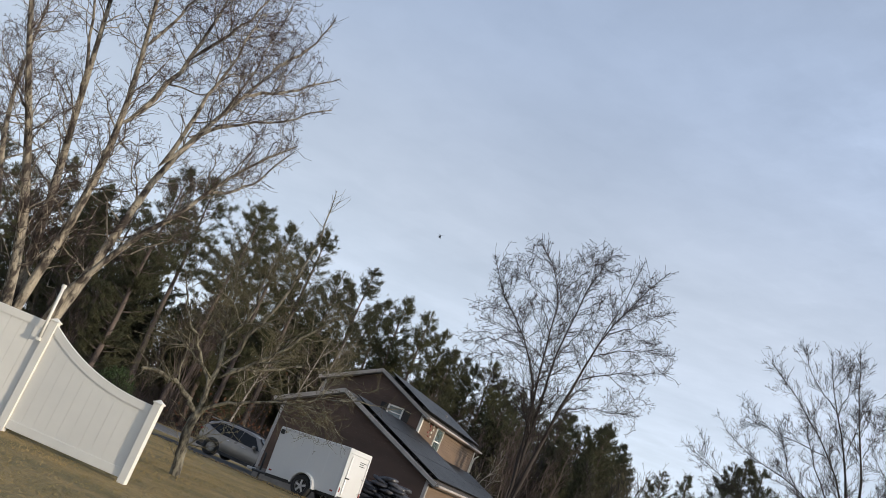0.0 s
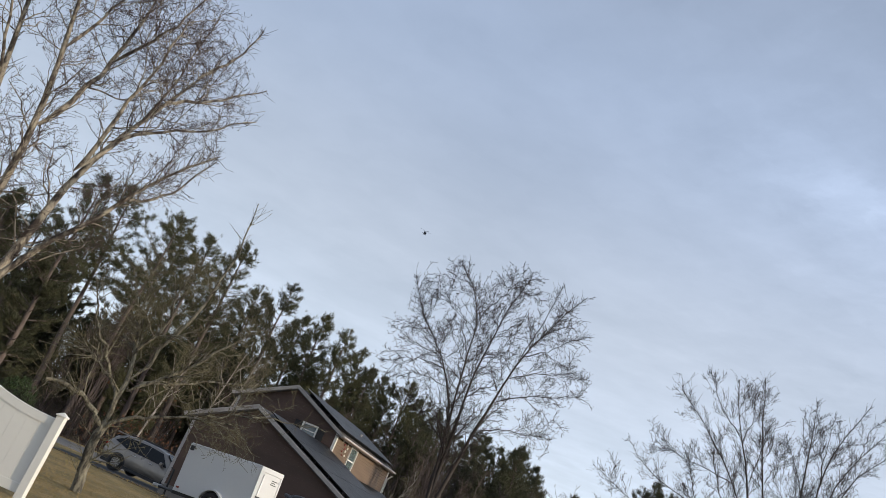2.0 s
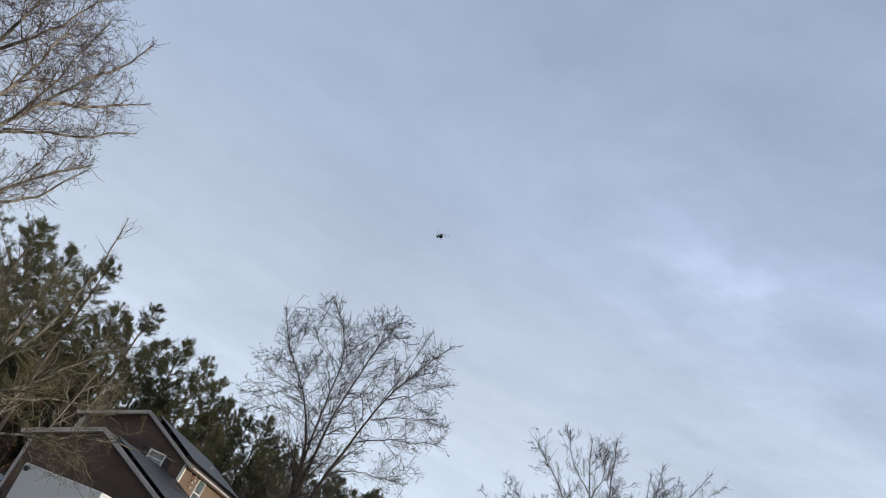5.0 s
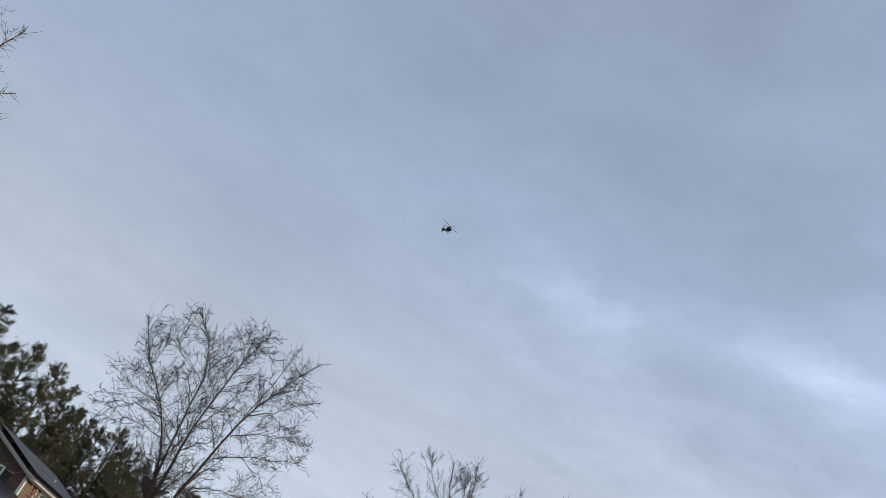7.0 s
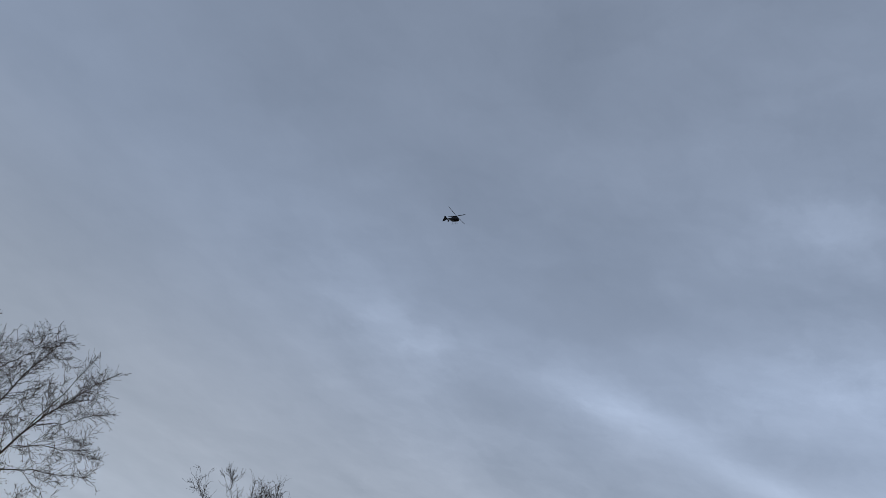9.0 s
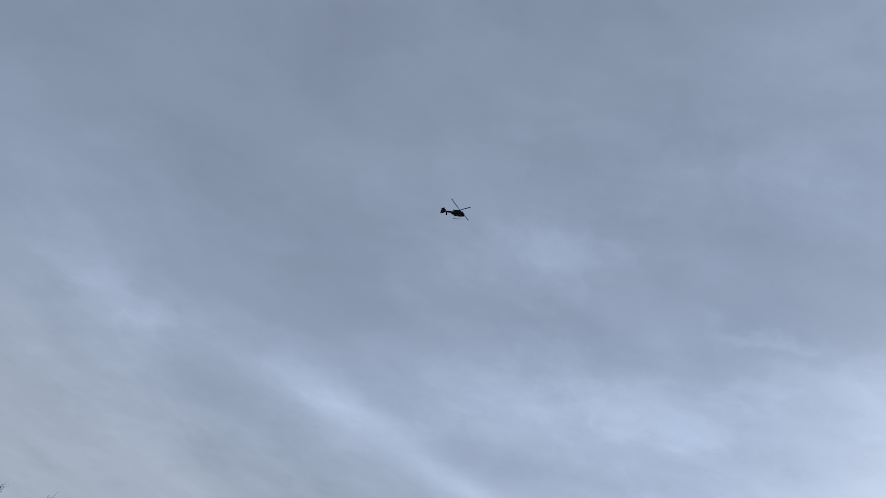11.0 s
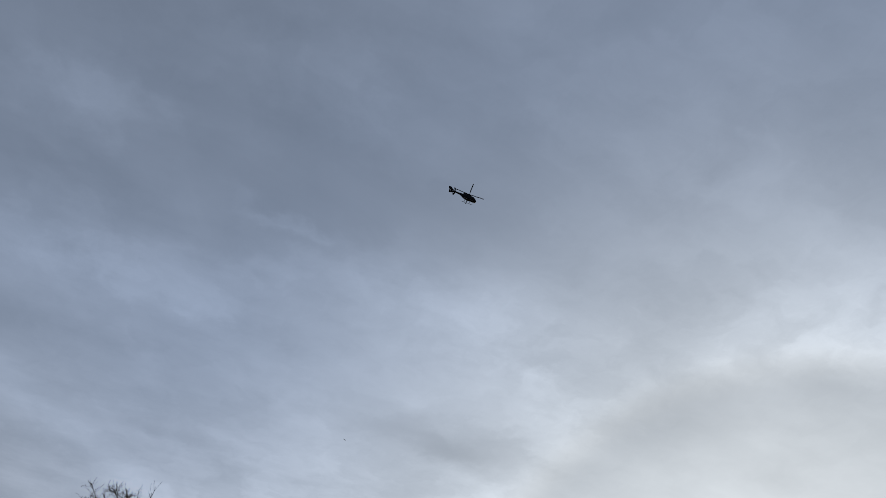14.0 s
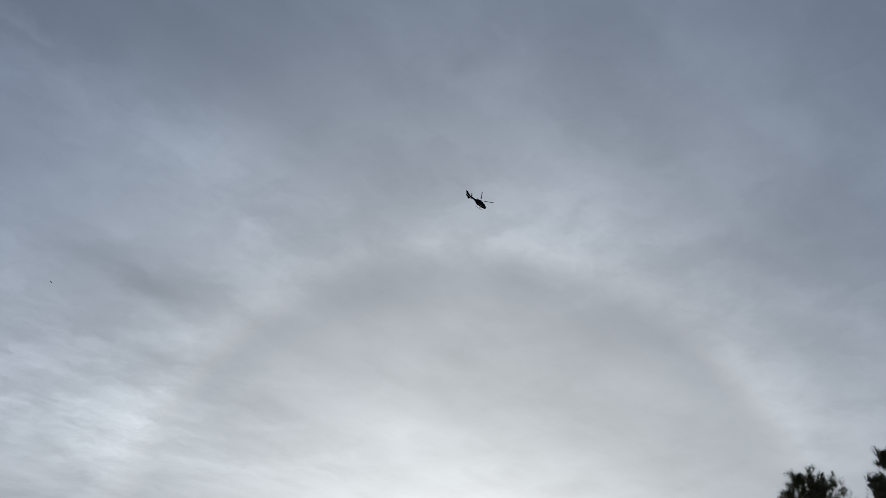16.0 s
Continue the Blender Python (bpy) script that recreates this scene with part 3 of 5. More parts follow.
def fence_panel(fence, a, b, top_a, top_b, label):
    """Tongue-and-groove boards between two rails; the top rail may sag in a curve from tall to low."""
    d = b - a
    n = d.length
    yaw = math.degrees(math.atan2(d.y, d.x))
    panel = tagged(new("panel"), label)
    panel.parent, panel.matrix_basis = fence, Matrix.Translation(a) @ pose(0, 0, 0, 0, 0, yaw)
    x0, x1 = 0.064, n - 0.064

    def top(x):
        s = (x - x0) / (x1 - x0)
        return top_b + (top_a - top_b) * max(0.0, 1 - s) ** 2.3

    part("bottom_rail", boxed((x0, -0.026, 0.05), (x1, 0.026, 0.19), 0.008), VINYL, panel)
    # curved or straight top rail
    bm = bmesh.new()
    k = 24 if abs(top_a - top_b) > 0.02 else 1
    rings = []
    for i in range(k + 1):
        x = x0 + (x1 - x0) * i / k
        z = top(x)
        slope = (top(min(x + 0.01, x1)) - top(max(x - 0.01, x0))) / 0.02
        h = 0.13 * math.sqrt(1 + min(slope * slope, 1.2))
        rings.append([bm.verts.new(p) for p in ((x, -0.024, z - h), (x, -0.026, z - 0.008), (x, -0.018, z), (x, 0.018, z), (x, 0.026, z - 0.008), (x, 0.024, z - h))])
    for r0, r1 in zip(rings, rings[1:]):
        for i in range(6):
            bm.faces.new((r0[i], r0[(i + 1) % 6], r1[(i + 1) % 6], r1[i]))
    bm.faces.new(rings[0])
    bm.faces.new(list(reversed(rings[-1])))
    part("top_rail", bm, VINYL, panel, "curved top rail" if k > 1 else "")
    # boards with grooves between
    count = round((x1 - x0) / 0.20)
    w = (x1 - x0) / count
    for i in range(count):
        lo, hi = x0 + w * i + 0.0025, x0 + w * (i + 1) - 0.0025
        pts = [(lo, 0.18), (hi, 0.18)] + [(hi + (lo - hi) * j / 4, top(hi + (lo - hi) * j / 4) - 0.06) for j in range(5)]
        bm = prism(pts, 1, -0.010, 0.010)
        part("board", bm, VINYL, panel)
    part("backing", prism([(x0, 0.18), (x1, 0.18)] + [(x1 + (x0 - x1) * j / 12, top(x1 + (x0 - x1) * j / 12) - 0.07) for j in range(13)], 1, -0.004, 0.004), VINYL, panel)


def build_fence():
    left = P1 + Vector((-2.42, 0.10, 0))
    far = left + Vector((-2.42, 0.10, 0))
    fence = thing("fence", pose(0, 0, 0), "white vinyl privacy fence stepping down in a curve", "fence")
    fence_post(fence, P2, H2, -10)
    for foot in (P1, left, far):
        fence_post(fence, foot, H1, -5)
    fence_panel(fence, P1, P2, H1 - 0.03, H2 - 0.05, "panel sweeping down from tall to low")
    fence_panel(fence, left, P1, H1 - 0.03, H1 - 0.03, "tall privacy panel")
    fence_panel(fence, far, left, H1 - 0.03, H1 - 0.03, "tall privacy panel")
    # a slim pole on a bracket at the tall post
    pole = thing("pole", Matrix.Translation(P1 + Vector((-0.08, -0.11, 1.50))), "slim white plastic pole bracketed to the fence post", "pole")
    bm = cyl(bmesh.new(), (0, 0, 0), (-0.03, 0, 0.86), 0.024, n=14)
    part("tube", bm, VINYL, pole, smooth=True)
    part("end_cap", cyl(bmesh.new(), (-0.03, 0, 0.85), (-0.032, 0, 0.91), 0.038, 0.034, 14), VINYL, pole)
    bm = boxed((-0.05, -0.02, -0.05), (0.02, 0.06, 0.0), 0.006)
    part("bracket", bm, VINYL, pole)


build_fence()

# ---- house ----
HOUSE = pose(-3.32, 33.99, 0, 0, 0, -21.87)
HW, RIDGE_U, RIDGE_Z, EAVE_L, EAVE_R = 6.42, 2.23, 3.80, 2.68, 1.96
MU0, MU1, MV0, MV1, M_EAVE, M_RIDGE = -2.45, 2.72, 7.70, 18.0, 4.54, 5.80


def siding(name, parent, material, u_axis, plane, a, b, top, bottom, out, holes=()):
    """Lapped boards on a wall. u_axis 0: along the gable, 1: along the side. top(u): the wall's top edge."""
    bm = bmesh.new()
    step, z = 0.128, bottom

    def vert(u, d, zz):
        return bm.verts.new((u, plane + d * out, zz) if u_axis == 0 else (plane + d * out, u, zz))

    while z < max(top(a + (b - a) * i / 20) for i in range(21)):
        # the stretch of wall that is still below the top edge at this height
        us = [a + (b - a) * i / 160 for i in range(161)]
        ok = [u for u in us if top(u) > z + 0.02]
        if ok:
            spans = [(ok[0], ok[-1])]
            for h0, h1, hz0, hz1 in holes:
                if z + step > hz0 and z < hz1:
                    spans = [q for s0, s1 in spans for q in ((s0, min(s1, h0)), (max(s0, h1), s1)) if q[1] - q[0] > 0.05]
            for s0, s1 in spans:
                q = [vert(s0, 0.045, z), vert(s1, 0.045, z), vert(s1, 0.004, z + step), vert(s0, 0.004, z + step)]
                bm.faces.new(q)
                w = [vert(s0, 0.0, z), vert(s1, 0.0, z)]
                bm.faces.new((q[0], w[0], w[1], q[1]))
        z += step
    return part(name, bm, material, parent)


def house_window(house, at, u_axis, plane, out, w, h, shutters):
    """A sash window with frame, meeting rail, panes and sill."""
    cu, cz = at
    win = new("window")
    win.parent = house

    def slab(u0, u1, d0, d1, z0, z1, bevel=0.0):
        lo, hi = min(plane + d0 * out, plane + d1 * out), max(plane + d0 * out, plane + d1 * out)
        return boxed((u0, lo, z0), (u1, hi, z1), bevel) if u_axis == 0 else boxed((lo, u0, z0), (hi, u1, z1), bevel)

    win.matrix_basis = Matrix.Identity(4)
    u0, u1, z0, z1 = cu - w / 2, cu + w / 2, cz - h / 2, cz + h / 2
    t = 0.075
    bm = slab(u0 - t, u0, 0.0, 0.06, z0 - t, z1 + t)
    for s in ((u1, u1 + t, 0.0, 0.06, z0 - t, z1 + t), (u0, u1, 0.0, 0.06, z1, z1 + t), (u0, u1, 0.0, 0.06, z0 - t, z0), (u0, u1, 0.0, 0.035, cz - 0.025, cz + 0.025)):
        b2 = slab(*s)
        me = bpy.data.meshes.new("tmp")
        b2.to_mesh(me)
        b2.free()
        bm.from_mesh(me)
        bpy.data.meshes.remove(me)
    part("window_frame", bm, VINYL, win, "white vinyl frame")
    for z_lo, z_hi in ((z0, cz - 0.025), (cz + 0.025, z1)):
        part("pane", slab(u0, u1, 0.008, 0.016, z_lo, z_hi), GLASS, win, "reflecting window pane")
    part("window_sill", slab(u0 - t - 0.03, u1 + t + 0.03, 0.0, 0.09, z0 - t - 0.035, z0 - t), VINYL, win)
    if shutters:
        for a in (u0 - t - 0.36, u1 + t + 0.02):
            part("shutter", slab(a, a + 0.34, 0.0, 0.075, z0 - 0.05, z1 + 0.05, 0.008), SHUTTER, win, "dark louvred shutter")


def roof_slab(house, name, u0, z0, u1, z1, v0, v1, thick=0.16):
    """A roof slope between two lines that run along the ridge."""
    n = Vector((-(z1 - z0), 0, u1 - u0)).normalized()
    if n.z < 0:
        n = -n
    pts = [(u0, z0), (u1, z1), (u1 - n.x * thick, z1 - n.z * thick), (u0 - n.x * thick, z0 - n.z * thick)]
    return part(name, prism(pts, 1, v0, v1), SHINGLE, house, "dark asphalt shingles")


def solar(house, u0, z0, u1, z1, v0, v1, rows, cols):
    """Panels on rails above a slope that falls from (u0, z0) to (u1, z1)."""
    d = Vector((u1 - u0, 0, z1 - z0))
    ln = d.length
    ang = math.atan2(z1 - z0, u1 - u0)
    base = Matrix.Translation((u0, v0, z0)) @ Matrix.Rotation(-ang, 4, "Y")
    array = new("solar_array")
    array.parent = house
    array.matrix_basis = base
    tagged(array, "dark solar panels on black rails")
    pw, pv = ln / rows, (v1 - v0) / cols
    glass = boxed((0.012, 0.012, 0.14), (pw - 0.012, pv - 0.012, 0.175), 0.004)
    me = bpy.data.meshes.new("panel")
    glass.to_mesh(me)
    glass.free()
    me.materials.append(SOLAR)
    for i in range(rows):
        for j in range(cols):
            p = new("panel", me)
            p.parent = array
            p.matrix_basis = Matrix.Translation((i * pw, j * pv, 0))
        for s in (0.25, 0.75):
            part("rail", boxed(((i + s) * pw - 0.02, 0.0, 0.0), ((i + s) * pw + 0.02, v1 - v0, 0.14)), RAIL, array)


def build_house():
    house = thing("house", HOUSE, "brown clapboard house with garage and roof solar panels", "house")
    slope_r = (RIDGE_Z - EAVE_R) / (HW + 0.15 - RIDGE_U)
    slope_l = (RIDGE_Z - EAVE_L) / (RIDGE_U + 0.15)
    slope_m = (M_RIDGE - M_EAVE) / ((MU1 - MU0) / 2 + 0.2)
    mid = (MU0 + MU1) / 2
    g_top = lambda u: RIDGE_Z - 0.14 - (slope_r * (u - RIDGE_U) if u > RIDGE_U else slope_l * (RIDGE_U - u))
    m_top = lambda u: M_RIDGE - 0.14 - slope_m * abs(u - mid)
    # walls as solid bodies, boards laid on them
    pts = [(0, 0), (HW, 0), (HW, g_top(HW)), (RIDGE_U, g_top(RIDGE_U)), (0, g_top(0))]
    part("garage_body", prism(pts, 1, 0.0, MV0), SIDING, house)
    part("rear_body", prism([(u, z - 0.45 if z > 0 else 0) for u, z in pts], 1, MV0, 18.0), SIDING, house)
    pts = [(MU0, -1.2), (MU1, -1.2), (MU1, m_top(MU1)), (mid, m_top(mid)), (MU0, m_top(MU0))]
    part("upper_body", prism(pts, 1, MV0, MV1), SIDING, house)
    part("foundation", boxed((-0.02, -0.02, -1.6), (HW + 0.02, 18.02, 0.06)), CONCRETE, house)
    siding("gable_siding", house, SIDING, 0, 0.0, 0.09, HW - 0.09, g_top, 0.06, -1)
    siding("upper_gable_siding", house, SIDING, 0, MV0, MU0 + 0.09, MU1 - 0.09, m_top, 2.6, -1, [(0.98, 1.74, 3.76, 4.38)])
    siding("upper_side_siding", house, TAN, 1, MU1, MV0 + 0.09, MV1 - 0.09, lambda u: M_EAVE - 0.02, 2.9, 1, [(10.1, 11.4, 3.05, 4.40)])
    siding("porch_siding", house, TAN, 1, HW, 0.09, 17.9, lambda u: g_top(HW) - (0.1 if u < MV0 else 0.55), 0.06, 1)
    # corner boards
    for u, v, z0, z1, s in ((0, 0, 0.0, g_top(0), -1), (HW, 0, 0.0, g_top(HW), 1), (MU1, MV0, 2.9, m_top(MU1), 1), (MU0, MV0, 2.0, m_top(MU0), -1), (MU1, MV1, 2.9, m_top(MU1), 1)):
        part("corner_board", boxed((u - 0.09 if s > 0 else u - 0.03, v - 0.03, z0), (u + 0.03 if s > 0 else u + 0.09, v + 0.13, z1)), TRIM if s < 0 or v == 0 else VINYL, house, "pale corner board")
    # roofs
    roof_slab(house, "garage_roof", RIDGE_U, RIDGE_Z, HW + 0.35, RIDGE_Z - slope_r * (HW + 0.35 - RIDGE_U), -0.22, MV0)
    roof_slab(house, "rear_roof", RIDGE_U, RIDGE_Z - 0.45, HW + 0.35, RIDGE_Z - 0.45 - slope_r * (HW + 0.35 - RIDGE_U), MV0 + 0.004, 18.2)
    roof_slab(house, "garage_roof", -0.35, RIDGE_Z - slope_l * (RIDGE_U + 0.35), RIDGE_U, RIDGE_Z, -0.22, MV0)
    roof_slab(house, "upper_roof", mid, M_RIDGE, MU1 + 0.3, M_RIDGE - slope_m * (MU1 + 0.3 - mid), MV0 - 0.22, MV1 + 0.2)
    roof_slab(house, "upper_roof", MU0 - 0.3, M_RIDGE - slope_m * (mid - MU0 + 0.3), mid, M_RIDGE, MV0 - 0.22, MV1 + 0.2)
    # rake boards along the gables
    def rake(u0, z0, u1, z1, v):
        d = Vector((u1 - u0, z1 - z0)).normalized()
        n = Vector((-d.y, d.x)) if d.x > 0 else Vector((d.y, -d.x))
        for off, wid, dep, mat in ((0.02, 0.14, 0.03, TRIM), (0.02, 0.05, 0.055, TRIM)):
            pts = [(u0 + n.x * off, z0 + n.y * off), (u1 + n.x * off, z1 + n.y * off), (u1 + n.x * (off - wid), z1 + n.y * (off - wid)), (u0 + n.x * (off - wid), z0 + n.y * (off - wid))]
            part("rake_board", prism(pts, 1, v - 0.22 - dep, v - 0.221), mat, house, "weathered pale rake board")
    rake(RIDGE_U, RIDGE_Z, HW + 0.36, RIDGE_Z - slope_r * (HW + 0.36 - RIDGE_U), 0)
    rake(-0.36, RIDGE_Z - slope_l * (RIDGE_U + 0.36), RIDGE_U, RIDGE_Z, 0)
    rake(mid, M_RIDGE, MU1 + 0.31, M_RIDGE - slope_m * (MU1 + 0.31 - mid), MV0)
    rake(MU0 - 0.31, M_RIDGE - slope_m * (mid - MU0 + 0.31), mid, M_RIDGE, MV0)
    # gutters and a downpipe
    for u, z, v0, v1 in ((MU1 + 0.34, M_RIDGE - slope_m * (MU1 + 0.3 - mid) - 0.09, MV0 - 0.2, MV1 + 0.2), (HW + 0.40, RIDGE_Z - slope_r * (HW + 0.35 - RIDGE_U) - 0.09, -0.2, 18.2)):
        part("gutter", prism([(u - 0.05, z + 0.07), (u + 0.06, z + 0.08), (u + 0.05, z + 0.01), (u - 0.05, z - 0.00)], 1, v0, v1), TRIM, house, "weathered pale gutter")
        part("soffit", boxed((u - 0.36, v0 + 0.05, z - 0.03), (u - 0.05, v1 - 0.05, z + 0.0)), TAN, house)
    bm = cyl(bmesh.new(), (MU1 + 0.30, MV1 + 0.05, M_EAVE - 0.3), (MU1 + 0.10, MV1 + 0.02, M_EAVE - 0.55), 0.035, n=8)
    cyl(bm, (MU1 + 0.10, MV1 + 0.02, M_EAVE - 0.53), (MU1 + 0.10, MV1 + 0.02, 2.9), 0.035, n=8)
    part("downpipe", bm, VINYL, house, "white downpipe")
    for v in (13.7,):
        bm = cyl(bmesh.new(), (MU1 - 0.9, v, M_EAVE + 0.1), (MU1 - 0.9, v, M_EAVE + 0.75), 0.05, n=10)
        cyl(bm, (MU1 - 0.9, v, M_EAVE + 0.75), (MU1 - 0.9, v, M_EAVE + 0.80), 0.075, n=10)
        part("vent_pipe", bm, TRIM, house, "grey roof vent pipe")
    # solar panels
    z_at = lambda u: RIDGE_Z - slope_r * (u - RIDGE_U)
    solar(house, RIDGE_U + 0.28, z_at(RIDGE_U + 0.28) - 0.045, HW + 0.2, z_at(HW + 0.2) - 0.045, 0.10, MV0 - 0.3, 3, 7)
    solar(house, MU1 + 0.15, z_at(MU1 + 0.15) - 0.50, HW + 0.2, z_at(HW + 0.2) - 0.50, MV0 + 0.1, MV1 - 0.2, 3, 10)
    zm = lambda u: M_RIDGE - slope_m * (u - mid)
    solar(house, mid + 0.2, zm(mid + 0.2) + 0.02, MU1 + 0.1, zm(MU1 + 0.1) + 0.02, MV0 + 0.1, MV1 - 0.2, 2, 10)
    house_window(house, (1.36, 4.13), 0, MV0, -1, 0.64, 0.48, True)
    house_window(house, (10.75, 3.75), 1, MU1, 1, 1.05, 1.12, False)
    # hanging red and white ornament beside the side window
    orn = new("ornament")
    orn.parent = house
    tagged(orn, "red and white hanging wall ornament")
    for i, (dv, dz) in enumerate(((0, 0.26), (0.10, 0.10), (-0.06, -0.05), (0.08, -0.20))):
        part("red_piece", cyl(bmesh.new(), (MU1 + 0.03, 9.0 + dv * 1.4, 3.98 + dz), (MU1 + 0.08, 9.0 + dv * 1.4, 3.98 + dz), 0.055 - i * 0.006, n=10), RED, orn)
    for dv, dz in ((0.35, 0.34), (0.42, 0.18), (0.30, 0.02), (0.36, -0.18), (-0.25, 0.36)):
        part("white_piece", cyl(bmesh.new(), (MU1 + 0.03, 9.0 + dv * 1.4, 3.98 + dz), (MU1 + 0.07, 9.0 + dv * 1.4, 3.98 + dz), 0.055, n=10), VINYL, orn)


build_house()


def wheel(parent, m, radius, width, spokes=5):
    """A road wheel turning round its local y: tyre, rim with spokes, hub."""
    w = new("wheel")
    w.parent = parent
    w.matrix_basis = m
    bm = bmesh.new()
    prof = [(0.62, 0.42), (0.80, 0.5), (0.93, 0.47), (1.0, 0.36), (1.0, -0.36), (0.93, -0.47), (0.80, -0.5), (0.62, -0.42)]
    n = 28
    rings = [[bm.verts.new((radius * r * math.cos(2 * math.pi * i / n), width * y, radius * r * math.sin(2 * math.pi * i / n))) for r, y in prof] for i in range(n)]
    for i in range(n):
        for j in range(len(prof) - 1):
            bm.faces.new((rings[i][j], rings[i][j + 1], rings[(i + 1) % n][j + 1], rings[(i + 1) % n][j]))
    part("tyre", bm, RUBBER, w, "black rubber tyre", smooth=True)
    bm = bmesh.new()
    ring = [(0.64, 0.40), (0.60, 0.40), (0.58, 0.10), (0.58, -0.40)]
    rr = [[bm.verts.new((radius * r * math.cos(2 * math.pi * i / n), width * y, radius * r * math.sin(2 * math.pi * i / n))) for r, y in ring] for i in range(n)]
    for i in range(n):
        for j in range(3):
            bm.faces.new((rr[i][j], rr[i][j + 1], rr[(i + 1) % n][j + 1], rr[(i + 1) % n][j]))
    for s in (1, -1):
        for i in range(spokes):
            rot = Matrix.Rotation(2 * math.pi * i / spokes, 4, "Y")
            box(bm, (-(0.09 if spokes < 6 else 0.05) * radius, s * width * 0.30 - 0.012, 0.1 * radius), ((0.09 if spokes < 6 else 0.05) * radius, s * width * 0.30 + 0.012, 0.61 * radius), 0.0, rot)
        cyl(bm, (0, s * width * 0.24, 0), (0, s * width * 0.37, 0), radius * 0.16, n=14)
    part("rim", bm, CHROME, w, "silver spoked alloy rim")
    part("drum", cyl(bmesh.new(), (0, -width * 0.1, 0), (0, width * 0.1, 0), radius * 0.55, n=20), BLACK, w)
    return w


def build_trailer():
    """An enclosed single-axle cargo trailer, nose to the driveway. Local x towards its rear, -y the near side."""
    tr = thing("cargo_trailer", pose(-0.86, 29.1, -0.08, 0, 0, -27.4) @ pose(0, 0, 0.33, 0, -4.1, 0) @ pose(0, 0, -0.33) , "white enclosed single-axle cargo trailer beside the garage", "trailer")
    L0, L1, W, Z0, Z1 = -1.44, 1.16, 1.55, 0.39, 1.85
    bm = boxed((L0, -W / 2, Z0), (L1, W / 2, Z1), 0.05)
    part("body", bm, TRAILER, tr, "white painted sheet sides")
    for y in (-W / 2 - 0.012, W / 2 - 0.02):
        part("top_trim", boxed((L0 + 0.02, y, Z1 - 0.06), (L1, y + 0.032, Z1 + 0.01), 0.004), CHROME, tr)
        part("bottom_trim", boxed((L0 + 0.02, y, Z0 - 0.02), (L1, y + 0.032, Z0 + 0.07), 0.004), TRAILER, tr)
    part("roof", boxed((L0 + 0.02, -W / 2 + 0.02, Z1 - 0.01), (L1 - 0.01, W / 2 - 0.02, Z1 + 0.035), 0.02), TRAILER, tr)
    # rear frame and door
    for y in (-W / 2, W / 2 - 0.08):
        part("rear_post", boxed((L1, y - 0.004, Z0 - 0.03), (L1 + 0.05, y + 0.084, Z1 + 0.03), 0.008), TRAILER, tr)
    part("rear_header", boxed((L1, -W / 2 + 0.08, Z1 - 0.12), (L1 + 0.05, W / 2 - 0.08, Z1 + 0.03), 0.008), TRAILER, tr)
    door = part("rear_door", boxed((L1 + 0.004, -W / 2 + 0.09, Z0), (L1 + 0.034, W / 2 - 0.09, Z1 - 0.13), 0.006), TRAILER, tr, "white rear door")
    part("lock_bar", cyl(bmesh.new(), (L1 + 0.06, -0.52, Z0 + 0.05), (L1 + 0.06, -0.52, Z1 - 0.2), 0.016, n=8), CHROME, door)
    part("door_handle", boxed((L1 + 0.05, -0.56, 0.95), (L1 + 0.09, -0.34, 0.99), 0.004), BLACK, door)
    for z in (0.6, 1.05, 1.55):
        part("hinge", boxed((L1 + 0.036, 0.56, z), (L1 + 0.055, 0.70, z + 0.05), 0.004), CHROME, door)
    for i in range(3):
        part("sticker_bar", boxed((L1 + 0.036, 0.12, 1.44 + i * 0.06), (L1 + 0.039, 0.50 - 0.1 * (i % 2), 1.465 + i * 0.06)), BLACK, door, "unreadable dark lettering drawn as bars")
    for y in (-0.72, 0.67):
        part("tail_light", boxed((L1 + 0.045, y, 0.52), (L1 + 0.07, y + 0.05, 0.66), 0.006), REDLENS, tr, "red tail light")
    # side fittings
    part("side_vent", boxed((L0 + 0.06, -W / 2 - 0.06, Z1 - 0.20), (L0 + 0.20, -W / 2, Z1 - 0.05), 0.03), BLACK, tr, "black plastic side vent")
    for x in (L0 + 0.10, 0.95):
        part("marker_light", boxed((x, -W / 2 - 0.02, Z0 + 0.08), (x + 0.10, -W / 2, Z0 + 0.13), 0.006), RED, tr, "small red marker light")
    # seams of the side sheets
    for i in range(1, 4):
        x = L0 + (L1 - L0) * i / 4
        part("seam", boxed((x - 0.012, -W / 2 - 0.003, Z0 + 0.07), (x + 0.012, -W / 2 + 0.003, Z1 - 0.06)), TRAILER, tr)
    # wheels with rounded fenders
    for s in (-1, 1):
        y = s * (W / 2 + 0.06)
        wheel(tr, Matrix.Translation((0.0, y, 0.33)), 0.33, 0.20, 5)
        pts = []
        for i in range(13):
            a = math.pi * i / 12
            pts.append((0.43 * math.cos(a), 0.34 + 0.43 * math.sin(a)))
        for i in range(12, -1, -1):
            a = math.pi * i / 12
            pts.append((0.385 * math.cos(a), 0.34 + 0.385 * math.sin(a)))
        part("fender", prism(pts, 1, y - 0.13, y + 0.13), TRAILER, tr, "rounded white fender")
        part("wheel_well", cyl(bmesh.new(), (0, s * (W / 2 - 0.01), 0.34), (0, s * (W / 2 + 0.008), 0.34), 0.384, n=28), BLACK, tr)
    part("chassis", boxed((L0 - 0.05, -0.65, Z0 - 0.12), (L1 - 0.05, 0.65, Z0 - 0.005)), BLACK, tr)
